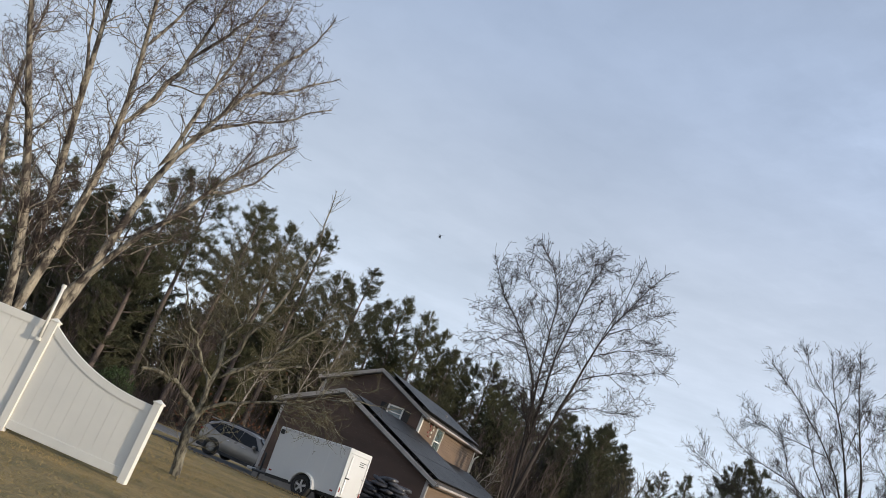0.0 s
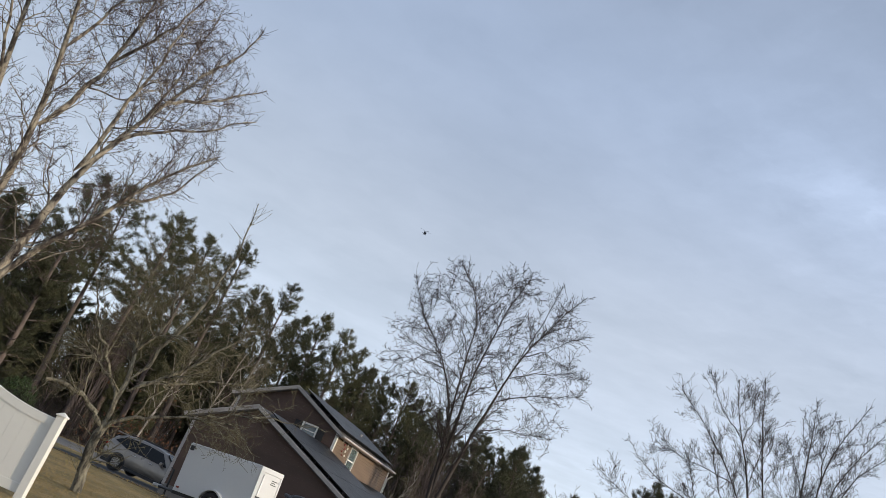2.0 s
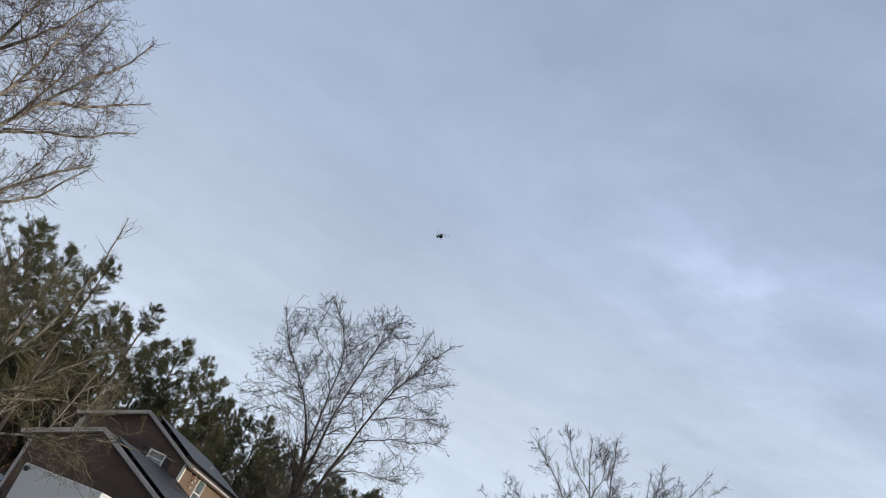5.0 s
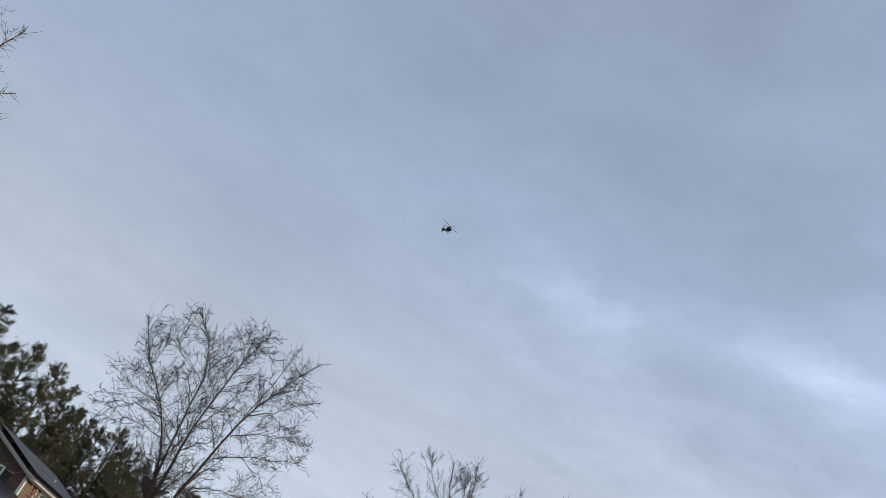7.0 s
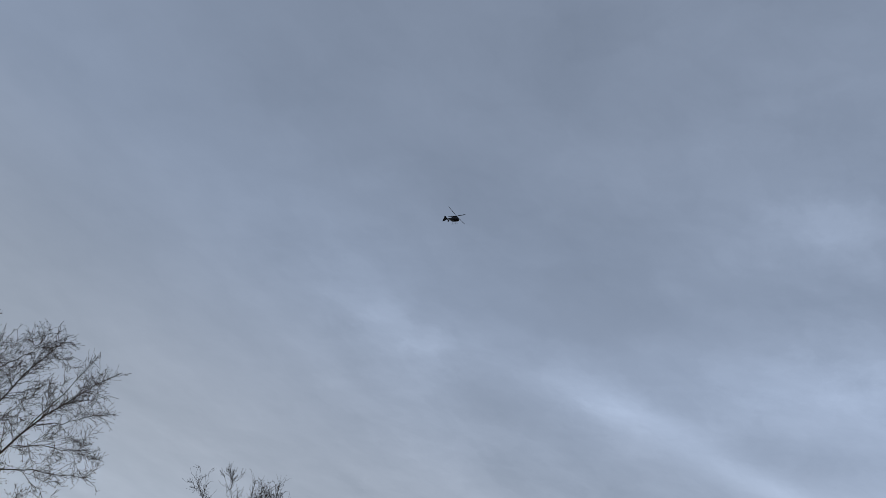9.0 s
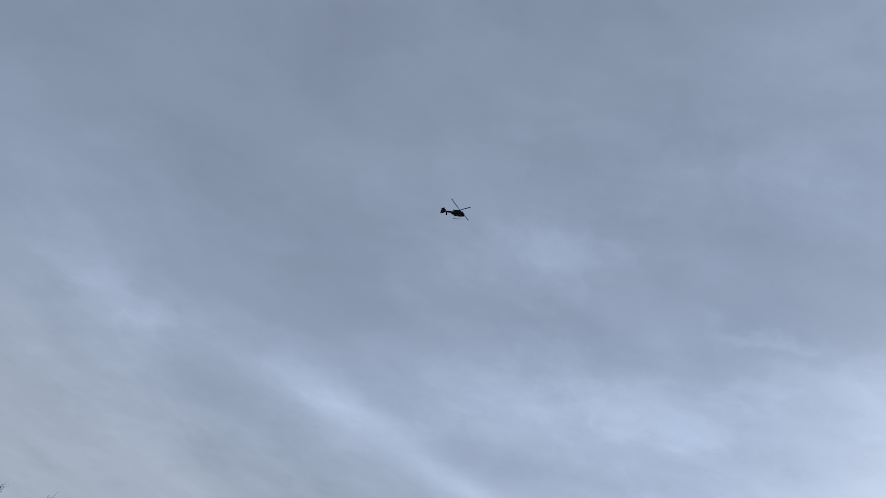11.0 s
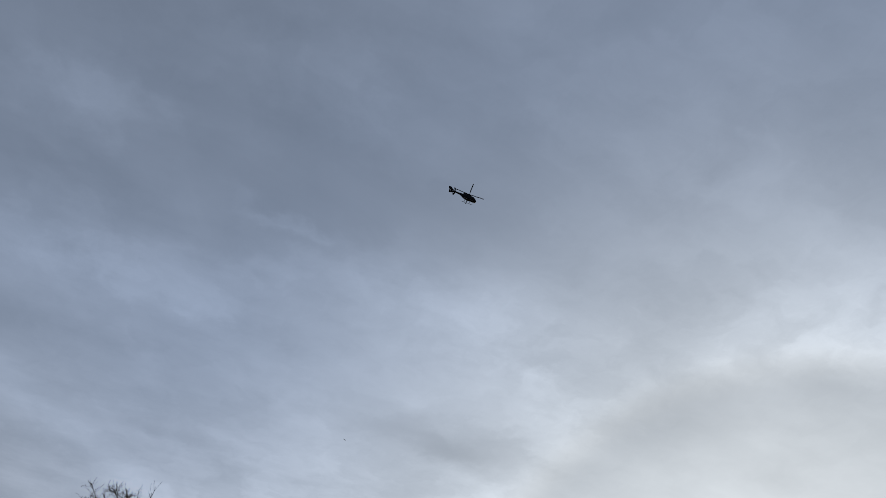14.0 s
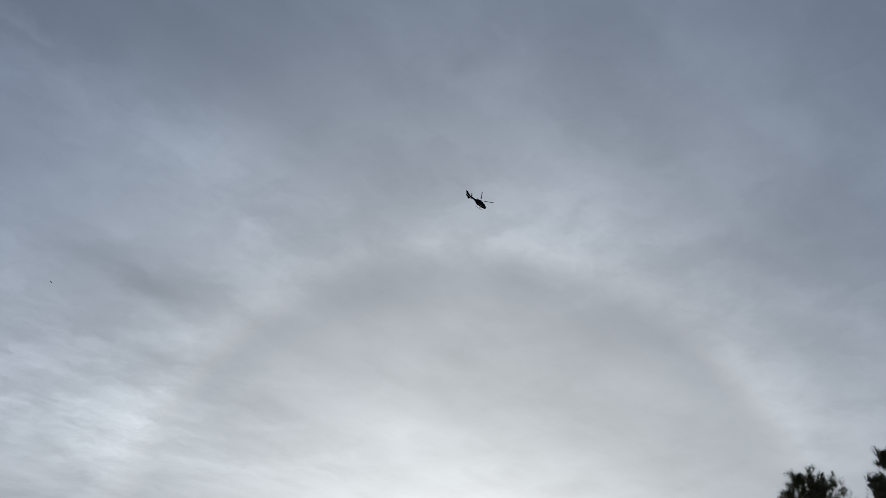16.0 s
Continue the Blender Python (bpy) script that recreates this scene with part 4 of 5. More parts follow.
    part("axle", cyl(bmesh.new(), (0, -0.75, 0.33), (0, 0.75, 0.33), 0.035, n=8), BLACK, tr)
    for s in (-1, 1):
        part("tongue", cyl(bmesh.new(), (L0, s * 0.55, Z0 - 0.06), (L0 - 0.95, s * 0.04, Z0 - 0.06), 0.045, n=8), BLACK, tr)
    part("coupler", boxed((L0 - 1.2, -0.06, Z0 - 0.10), (L0 - 0.9, 0.06, Z0), 0.02), CHROME, tr)
    bm = cyl(bmesh.new(), (L0 - 0.7, 0, 0.02), (L0 - 0.7, 0, 0.95), 0.035, n=8)
    cyl(bm, (L0 - 0.7, 0, 0.93), (L0 - 0.82, 0, 0.99), 0.015, n=6)
    cyl(bm, (L0 - 0.7, 0, 0.02), (L0 - 0.7, 0, 0.06), 0.09, n=10)
    part("jack", bm, BLACK, tr, "black tongue jack")


build_trailer()


def build_car():
    """A mid-size crossover, local x towards its nose."""
    car = thing("car", pose(-4.93, 43.92, -0.80, 0, 1.2, -18), "taupe metallic crossover car parked on the driveway", "car")
    bm = bmesh.new()
    # stations along the length: x, half width, sill, belt, roof (or hood) height, roof half width
    st = [(-2.36, 0.78, 0.42, 0.92, 1.02, 0.70), (-2.30, 0.88, 0.34, 1.00, 1.16, 0.76), (-2.05, 0.94, 0.27, 1.06, 1.50, 0.66), (-1.60, 0.96, 0.24, 1.06, 1.66, 0.66),
          (-0.80, 0.965, 0.22, 1.03, 1.72, 0.67), (0.0, 0.965, 0.22, 1.01, 1.71, 0.66), (0.55, 0.965, 0.22, 1.00, 1.60, 0.64), (1.05, 0.96, 0.22, 1.00, 1.22, 0.68),
          (1.30, 0.95, 0.23, 0.99, 1.07, 0.74), (1.9, 0.93, 0.26, 0.92, 0.99, 0.76), (2.25, 0.86, 0.32, 0.80, 0.86, 0.70), (2.38, 0.74, 0.40, 0.66, 0.70, 0.62)]
    rings = []
    for x, w, z0, zb, zr, wr in st:
        half = [(w * 0.80, z0), (w * 0.97, z0 + 0.10), (w, z0 + 0.38 * (zb - z0)), (w * 0.985, z0 + 0.75 * (zb - z0)), (w * 0.955, zb), (wr + (w * 0.955 - wr) * 0.42, zb + (zr - zb) * 0.60), (wr, zr - 0.04 * min(1, (zr - zb) * 3)), (wr * 0.75, zr)]
        rings.append([bm.verts.new((x, y, z)) for y, z in half] + [bm.verts.new((x, -y, z)) for y, z in reversed(half)])
    n = len(rings[0])
    for r0, r1 in zip(rings, rings[1:]):
        for i in range(n):
            bm.faces.new((r0[i], r0[(i + 1) % n], r1[(i + 1) % n], r1[i]))
    bm.faces.new(rings[0])
    bm.faces.new(list(reversed(rings[-1])))
    body = part("body", bm, CARPAINT, car, smooth=True)
    for s in (-1, 1):
        # glass follows the cabin side
        for name, pts in (("rear_quarter_window", [(-1.98, 1.26), (-1.26, 1.09), (-1.20, 1.57), (-1.58, 1.55)]),
                          ("rear_side_window", [(-1.24, 1.09), (-0.27, 1.07), (-0.27, 1.61), (-1.18, 1.58)]),
                          ("front_side_window", [(-0.24, 1.08), (0.92, 1.06), (0.42, 1.55), (-0.24, 1.60)])):
            gm = bmesh.new()
            vs = []
            for x, z in pts:
                k = (z - 1.03) / 0.62
                vs.append(gm.verts.new((x, s * (0.955 - 0.265 * k), z)))
            f = gm.faces.new(vs)
            r = bmesh.ops.extrude_face_region(gm, geom=[f])
            bmesh.ops.translate(gm, vec=(0, -s * 0.05, -0.02), verts=[v for v in r["geom"] if isinstance(v, bmesh.types.BMVert)])
            part(name, gm, CARGLASS, car, "dark tinted glass")
        part("cladding", boxed((-2.2, s * 0.955 - 0.02, 0.22), (2.1, s * 0.955 + 0.02, 0.36), 0.01), BLACK, car)
        part("roof_rail", cyl(bmesh.new(), (-1.5, s * 0.62, 1.74), (0.3, s * 0.62, 1.74), 0.02, n=8), BLACK, car)
        part("mirror", boxed((0.62, s * 1.08 - 0.10, 1.02), (0.78, s * 1.08 + 0.10, 1.20), 0.04), CARPAINT, car)
        part("tail_light", boxed((-2.36, s * 0.72 - 0.14, 0.92), (-2.14, s * 0.72 + 0.16, 1.06), 0.03), REDLENS, car, "red tail light")
        for h in (-0.85, 0.05):
            part("door_handle", boxed((h, s * 0.965 - 0.02, 0.92), (h + 0.2, s * 0.965 + 0.03, 0.95), 0.008), CHROME, car)
        for x in (-1.42, 1.42):
            part("arch", cyl(bmesh.new(), (x, s * 0.90, 0.37), (x, s * 0.972, 0.37), 0.435, n=24), BLACK, car, "black wheel arch")
            wheel(car, Matrix.Translation((x, s * 0.90, 0.37)), 0.37, 0.235, 10)
    sp = bmesh.new()
    box(sp, (-2.22, -0.62, 1.60), (-1.75, 0.62, 1.66), 0.02)
    part("spoiler", sp, CARPAINT, car)
    part("rear_window", boxed((-0.02, -0.58, -0.22), (0.02, 0.58, 0.22), 0.01, pose(-2.19, 0, 1.32, 0, 24, 0)), CARGLASS, car)
    part("windscreen", boxed((-0.02, -0.60, -0.30), (0.02, 0.60, 0.30), 0.01, pose(0.83, 0, 1.42, 0, -52, 0)), CARGLASS, car)


build_car()


def bag_mesh(rng):
    """A plump sack with a creased skin."""
    bm = bmesh.new()
    bmesh.ops.create_icosphere(bm, subdivisions=3, radius=1.0)
    off = Vector(rng.uniform(-9, 9, 3))
    for v in bm.verts:
        p = v.co.copy()
        for i in range(3):
            p[i] = math.copysign(abs(p[i]) ** 0.75, p[i])
        p *= 1 + 0.16 * noise.noise(v.co * 1.9 + off) + 0.09 * noise.noise(v.co * 4.5 + off)
        v.co = Vector((p.x * 0.33, p.y * 0.22, p.z * 0.078))
    me = bpy.data.meshes.new("bag")
    bm.to_mesh(me)
    bm.free()
    me.materials.append(BAG)
    me.polygons.foreach_set("use_smooth", [True] * len(me.polygons))
    return me


def build_bags():
    rng = np.random.default_rng(11)
    base = HOUSE @ pose(5.75, -1.6, -0.20, 0, 0, 0)
    pal = thing("pallet", base, "weathered wooden pallet under the bags", "pallet")
    for i in range(7):
        part("slat", boxed((-0.8 + i * 0.235, -0.55, 0.10), (-0.69 + i * 0.235, 0.55, 0.122)), WOODPALE, pal)
    for y in (-0.5, 0.0, 0.46):
        part("runner", boxed((-0.8, y, 0.0), (0.72, y + 0.05, 0.10)), WOODPALE, pal)
    shapes = [bag_mesh(rng) for _ in range(5)]
    z = 0.19
    for layer in range(12):
        nx = 3 if layer < 9 else (2 if layer < 11 else 1)
        for ix in range(nx):
            for iy in range(2 if layer < 11 else 1):
                b = new("bag", shapes[rng.integers(0, 5)])
                x = (ix - (nx - 1) / 2) * 0.56 + rng.normal() * 0.04
                y = (iy - 0.5) * 0.46 + rng.normal() * 0.03
                b.matrix_basis = base @ pose(x, y, z + rng.normal() * 0.014, rng.normal() * 6, rng.normal() * 6, rng.normal() * 14)
                tagged(b, "dark plastic bag lying in a stacked pile", "bag", "stacked bags")
        z += 0.131
    can = thing("container", HOUSE @ pose(4.62, -1.35, -0.2, 0, 0, 12), "red plastic container beside the bag pile", "container")
    part("tub", boxed((-0.2, -0.2, 0.0), (0.2, 0.2, 1.05), 0.05), RED, can)
    part("lid", boxed((-0.22, -0.22, 1.05), (0.22, 0.22, 1.12), 0.03), RED, can)


build_bags()

# ---- trees of the yard ----


def bends(*pairs, depth=0.0, sway=0.0):
    """Bends given as (sideways, height); depth grows towards the tip."""
    n = len(pairs) - 1
    return [(x, depth * i / n + sway * math.sin(i * 1.9), z) for i, (x, z) in enumerate(pairs)]


def facing(x, y, z=0.0):
    """A pose at (x, y) whose local x runs square to the line from the camera's stand."""
    return pose(x, y, z, 0, 0, -math.degrees(math.atan2(x, y)))


def build_yard_trees():
    maple = [
        (0.26, 0.05, bends((-0.9, -0.2), (-1.1, 2.1), (-1.5, 3.9), (-3.0, 7.3), (-4.1, 9.4), (-5.2, 12.5), depth=-1.5)),
        (0.24, 0.05, bends((-0.9, -0.2), (-1.1, 2.6), (-1.3, 4.9), (-1.8, 6.7), (-2.1, 8.5), (-2.7, 11.5), (-3.2, 14.5), depth=1.0)),
        (0.24, 0.05, bends((-0.9, -0.2), (-1.0, 2.2), (-0.6, 5.6), (-0.7, 7.9), (-0.9, 9.0), (-1.2, 10.6), (-1.9, 14.0), depth=-0.5)),
        (0.13, 0.04, bends((-0.7, 8.3), (0.0, 10.2), (0.1, 11.5), (0.3, 13.0), (0.2, 15.0), depth=1.5)),
        (0.27, 0.04, bends((-0.3, -0.2), (0.1, 2.7), (0.4, 4.2), (0.6, 5.8), (0.7, 7.7), (1.2, 8.9), (2.0, 11.0), (2.8, 13.0), depth=1.2)),
        (0.11, 0.03, bends((0.7, 7.6), (1.0, 8.7), (0.9, 9.6), (1.2, 10.8), (1.3, 13.0), depth=-1.2)),
        (0.18, 0.03, bends((-0.2, 1.5), (0.1, 3.5), (0.7, 4.9), (1.7, 6.1), (2.2, 7.4), (3.2, 9.0), (3.9, 9.6), depth=-1.8)),
        (0.20, 0.04, bends((-1.4, -0.2), (-2.3, 4.1), (-3.5, 6.5), (-3.6, 7.2), (-4.0, 8.7), (-4.2, 10.8), depth=1.5)),
        (0.09, 0.02, bends((1.9, 10.8), (2.9, 11.5), (3.8, 12.3), (4.6, 13.2), depth=0.8)),
        (0.09, 0.02, bends((0.7, 7.6), (1.6, 9.6), (2.0, 12.0), (2.2, 14.8), depth=1.4)),
        (0.08, 0.02, bends((0.1, 11.0), (1.0, 12.6), (1.6, 14.6), depth=-1.0)),
        (0.08, 0.02, bends((2.4, 12.0), (3.2, 13.4), (3.6, 15.0), depth=1.0)),
        (0.08, 0.02, bends((-1.2, 10.6), (-0.6, 12.6), (-0.4, 15.2), depth=1.0)),
        (0.08, 0.02, bends((-2.0, 8.2), (-2.6, 10.2), (-3.9, 12.8), depth=-1.6)),
        (0.07, 0.02, bends((2.3, 7.5), (3.4, 8.3), (4.3, 10.4), depth=1.2)),
        (0.08, 0.02, bends((1.1, 8.8), (2.2, 9.9), (3.3, 10.5), (4.5, 11.6), depth=-0.6)),
    ]
    bare_tree("maple_tree", 21, facing(-9.38, 25.32, -0.37), maple, BARK_MAPLE, TWIG,
              "tall leafless multi-stemmed maple behind the white fence", [(430, (28, 72), (1.2, 3.6), 0.03), (4600, (32, 80), (0.3, 1.2), 0.04), (12000, (35, 85), (0.06, 0.30), 0.08)], 0.0048, slim=0.70, shrink=0.55, crown=(-1.2, 10.5, 5.8, 7.4), buds=(0.030, 0.5), thin=0.75)
    apple = [
        (0.17, 0.13, bends((0.0, -0.2), (-0.1, 0.5), (-0.2, 1.0), (-0.15, 1.6))),
        (0.085, 0.05, bends((-0.15, 1.4), (-0.6, 1.85), (-1.1, 2.0), (-1.7, 2.0), depth=-0.4)),
        (0.065, 0.014, bends((-0.15, 1.4), (0.2, 1.9), (0.8, 2.15), (1.7, 2.5), (2.4, 2.65), depth=-0.8)),
        (0.09, 0.02, bends((-0.15, 1.5), (-0.2, 2.1), (-0.1, 2.8), (-0.5, 3.8), (-0.8, 5.2), depth=0.4)),
        (0.06, 0.018, bends((-0.2, 2.0), (-0.4, 2.5), (-1.3, 2.9), (-2.1, 3.3), depth=0.8)),
        (0.07, 0.012, bends((-0.1, 2.7), (0.2, 3.7), (0.6, 4.6), (0.8, 6.2), (0.7, 7.9), depth=0.2)),
        (0.065, 0.015, bends((-0.05, 2.4), (0.8, 3.2), (1.4, 4.1), (2.1, 5.0), depth=-0.5)),
        (0.055, 0.015, bends((-0.4, 2.4), (-1.3, 3.5), (-1.8, 4.4), depth=-0.7)),
        (0.05, 0.015, bends((-0.1, 2.7), (0.9, 3.0), (1.9, 3.5), (2.8, 3.9), depth=1.2)),
        (0.05, 0.015, bends((-0.3, 3.2), (0.1, 4.2), (-0.1, 5.0), (0.1, 5.8), depth=-1.0)),
        (0.035, 0.008, bends((1.7, 2.5), (2.8, 3.0), (3.8, 3.3), (4.6, 3.4), depth=-0.4)),
        (0.025, 0.006, bends((1.7, 2.48), (2.4, 2.6), (3.0, 2.4), (3.4, 1.95), depth=-0.4)),
    ]
    bare_tree("apple_tree", 32, facing(-3.23, 18.7) @ Matrix.Scale(0.862, 4), apple, BARK_APPLE, TWIG_GREY,
              "small crooked leafless fruit tree on the lawn", [(200, (30, 75), (0.6, 2.2), 0.06), (1600, (30, 75), (0.25, 0.95), 0.08), (4000, (35, 80), (0.06, 0.25), 0.1)], 0.0034, slim=0.78, crown=(0.4, 3.4, 3.5, 2.9), tips=7)
    cherry = [
        (0.20, 0.16, bends((0.3, -0.2), (0.25, 1.5), (0.2, 3.0))),
        (0.14, 0.02, bends((0.15, 2.6), (0.0, 6.5), (-0.6, 7.9), (-1.1, 8.9), (-1.4, 9.5), (-2.0, 9.8), (-2.7, 10.5), (-3.3, 11.1), (-3.9, 12.3), depth=0.9)),
        (0.038, 0.012, bends((-1.0, 8.8), (-1.8, 8.9), (-2.7, 8.8), (-3.8, 8.3), depth=0.8)),
        (0.13, 0.02, bends((0.2, 3.0), (-0.2, 7.3), (-0.5, 9.0), (-0.5, 10.2), (-0.5, 11.1), (-0.6, 11.8), (-1.4, 12.4), (-2.1, 13.0), depth=-0.8)),
        (0.038, 0.012, bends((-0.6, 11.6), (-0.2, 12.3), (0.2, 13.3), (0.8, 14.3), depth=0.5)),
        (0.15, 0.02, bends((0.25, 2.8), (0.1, 6.8), (0.0, 8.2), (0.0, 9.3), (0.2, 10.7), (0.3, 11.5), (0.2, 12.2), (0.6, 12.9), (0.8, 14.1), depth=0.5)),
        (0.032, 0.012, bends((0.1, 10.0), (0.6, 10.2), (1.3, 10.4), depth=-0.9)),
        (0.17, 0.02, bends((0.3, 2.6), (0.9, 7.0), (1.2, 8.3), (1.4, 9.5), (1.5, 10.6), (2.0, 11.4), (2.4, 12.5), (2.7, 13.1), (3.2, 13.7), depth=-0.8)),
        (0.043, 0.012, bends((1.55, 10.3), (1.8, 11.5), (2.0, 12.5), (2.1, 13.5), (2.2, 14.2), depth=0.6)),
        (0.043, 0.012, bends((1.45, 9.5), (2.3, 10.1), (3.1, 10.4), (4.0, 11.0), depth=0.8)),
        (0.048, 0.012, bends((1.2, 8.3), (2.1, 8.9), (3.1, 9.2), (4.4, 9.8), depth=-0.7)),
        (0.043, 0.012, bends((1.0, 7.0), (1.9, 7.5), (2.7, 7.6), (3.9, 7.9), depth=0.5)),
        (0.038, 0.012, bends((1.55, 10.5), (2.4, 10.9), (3.0, 11.5), (3.9, 12.2), depth=-1.0)),
        (0.032, 0.012, bends((-1.3, 9.4), (-2.1, 9.2), (-3.2, 9.3), depth=-0.9)),
        (0.032, 0.012, bends((-0.65, 8.1), (-1.4, 8.2), (-2.4, 8.1), depth=-0.5)),
        (0.032, 0.012, bends((-0.45, 10.6), (-0.9, 11.1), (-1.6, 11.3), (-2.4, 12.0), depth=0.6)),
        (0.032, 0.012, bends((0.1, 6.4), (-0.8, 6.9), (-1.9, 7.0), depth=0.7)),
    ]
    bare_tree("cherry_tree", 43, facing(5.9, 35.51, -0.54), cherry, BARK_DARK, TWIG_DARK,
              "leafless dark-barked yard tree with rising forked stems", [(300, (30, 68), (1.0, 2.7), 0.05), (3200, (32, 70), (0.3, 1.1), 0.05), (6500, (35, 75), (0.06, 0.25), 0.08)], 0.0062, slim=0.60, shrink=0.45, crown=(0.3, 9.7, 4.7, 4.6), buds=(0.030, 0.3), thin=0.85, taper=1.4)
    right = [
        (0.22, 0.16, bends((0.5, -0.2), (0.4, 2.5), (0.3, 5.0))),
        (0.16, 0.02, bends((0.3, 4.8), (-0.2, 9.0), (-0.8, 10.8), (-1.5, 12.6), (-2.1, 14.0), (-2.5, 15.7), depth=0.8)),
        (0.16, 0.02, bends((0.4, 4.8), (0.3, 9.2), (-0.1, 11.0), (-0.7, 12.9), (-1.0, 14.1), (-1.3, 15.8), depth=-0.6)),
        (0.12, 0.02, bends((0.3, 5.0), (-0.4, 8.9), (-1.4, 10.6), (-2.5, 11.8), (-3.3, 12.6), (-4.0, 13.2), (-4.8, 13.8), depth=-1.2)),
        (0.038, 0.012, bends((-1.5, 12.6), (-2.2, 13.2), (-2.8, 13.8), (-3.3, 14.4), (-3.6, 15.4), depth=-0.5)),
        (0.10, 0.015, bends((0.2, 5.0), (-1.0, 8.7), (-1.8, 9.8), (-2.4, 10.8), (-2.8, 11.9), (-2.9, 12.8), depth=1.4)),
        (0.043, 0.012, bends((-1.3, 10.4), (-2.4, 10.8), (-3.4, 10.9), (-4.5, 11.1), (-5.5, 11.4), depth=0.8)),
        (0.10, 0.015, bends((0.2, 5.0), (-1.7, 8.6), (-2.7, 8.8), (-3.7, 9.1), (-4.8, 9.3), (-5.9, 10.1), depth=-0.9)),
        (0.09, 0.015, bends((0.1, 4.8), (-2.2, 8.3), (-2.9, 9.4), (-3.4, 10.1), (-3.7, 11.2), depth=1.0)),
        (0.10, 0.012, bends((0.1, 4.4), (-2.4, 6.7), (-4.2, 7.4), (-5.5, 8.0), (-6.6, 8.4), (-7.8, 9.0), depth=-0.6)),
        (0.038, 0.012, bends((-1.5, 12.4), (-1.3, 14.0), (-1.7, 15.8), depth=0.7)),
        (0.038, 0.012, bends((-0.05, 10.9), (0.2, 12.0), (0.5, 12.9), depth=0.9)),
        (0.038, 0.012, bends((-0.7, 10.7), (-0.6, 12.2), (-0.2, 13.8), depth=-0.9)),
        (0.09, 0.012, bends((0.3, 5.0), (1.2, 8.4), (1.5, 10.4), (1.2, 12.0), depth=0.8)),
    ]
    young = [(270, (22, 50), (0.9, 2.4), 0.14), (3400, (24, 52), (0.25, 0.9), 0.16), (7000, (26, 55), (0.06, 0.22), 0.2)]
    bare_tree("maple_tree", 54, facing(21.5, 39.53, -0.71), right, BARK_DARK, TWIG_DARK,
              "leafless young maple with fine upswept twigs", young, 0.0052, slim=0.66, shrink=0.5, crown=(-2.2, 10.0, 5.9, 6.0), buds=(0.026, 0.3), thin=0.62, taper=1.5)
    second = [
        (0.20, 0.15, bends((-0.9, -0.2), (-1.0, 3.0), (-1.1, 6.0))),
        (0.14, 0.02, bends((-1.1, 5.8), (-1.8, 11.3), (-1.9, 13.7), (-2.0, 15.2), (-2.1, 16.1), depth=0.7)),
        (0.13, 0.02, bends((-1.1, 5.8), (-1.1, 11.6), (-1.0, 13.4), (-0.5, 14.5), (0.2, 16.2), depth=-0.6)),
        (0.12, 0.02, bends((-1.0, 5.8), (-0.6, 11.8), (0.3, 13.9), (1.1, 15.3), depth=0.8)),
        (0.11, 0.015, bends((-1.0, 5.6), (-0.2, 12.0), (0.8, 13.3), (2.2, 14.9), depth=-0.9)),
        (0.09, 0.015, bends((-1.2, 6.0), (-1.7, 11.4), (-2.5, 12.6), (-3.0, 13.5), depth=-1.0)),
        (0.048, 0.012, bends((-1.1, 11.8), (-1.2, 14.0), (-1.2, 15.9), depth=0.9)),
        (0.032, 0.012, bends((0.3, 13.7), (0.4, 15.0), (1.0, 15.9), depth=-0.5)),
        (0.043, 0.012, bends((-1.2, 7.0), (-2.0, 10.2), (-3.2, 11.7), depth=0.6)),
        (0.032, 0.012, bends((-1.85, 13.0), (-2.4, 14.2), (-2.5, 15.1), depth=-0.5)),
    ]
    bare_tree("maple_tree", 65, facing(24.9, 38.7, -0.7), second, BARK_DARK, TWIG_DARK,
              "leafless young maple with fine upswept twigs", [(n * 11 // 20, angle, size, lift) for n, angle, size, lift in young], 0.0052, slim=0.66, shrink=0.5, crown=(-0.6, 12.0, 3.4, 4.5), buds=(0.026, 0.3), thin=0.62, taper=1.5)
    # the top of a tree farther along, seen over what stands before it
    top = [(0.30, 0.20, bends((0.9, -0.2), (0.9, 7.0), (0.9, 12.5)))]
    for (x1, z1), (x2, z2) in (((0.5, 17.8), (-0.2, 19.1)), ((1.1, 18.0), (0.9, 19.2)), ((1.5, 17.8), (2.1, 18.6)), ((0.0, 17.7), (-0.7, 18.7)), ((0.0, 17.1), (-1.0, 17.9)),
                               ((1.4, 18.5), (1.6, 19.2)), ((-0.5, 17.6), (-1.3, 18.7)), ((-1.1, 17.2), (-2.1, 18.1)), ((0.7, 18.2), (0.3, 19.2)), ((0.4, 18.0), (0.5, 19.0))):
        top.append((0.065, 0.012, bends((0.9, 12.3), (0.9 + (x1 - 0.9) * 0.45, 15.6), (x1, z1), (x2, z2), depth=(x2 - 0.4) * (0.7 if len(top) % 2 else -0.7))))
    bare_tree("maple_tree", 67, facing(40.9, 14.1, -0.7), top, BARK_DARK, TWIG_DARK,
              "leafless roadside maple with a fan of fine twigs", [(260, (25, 60), (0.5, 1.5), 0.10), (2600, (28, 65), (0.2, 0.7), 0.1), (4000, (30, 65), (0.05, 0.2), 0.1)], 0.0062, slim=0.8, shrink=0.5, crown=(0.0, 16.4, 2.9, 3.0), thin=0.8, taper=1.3)
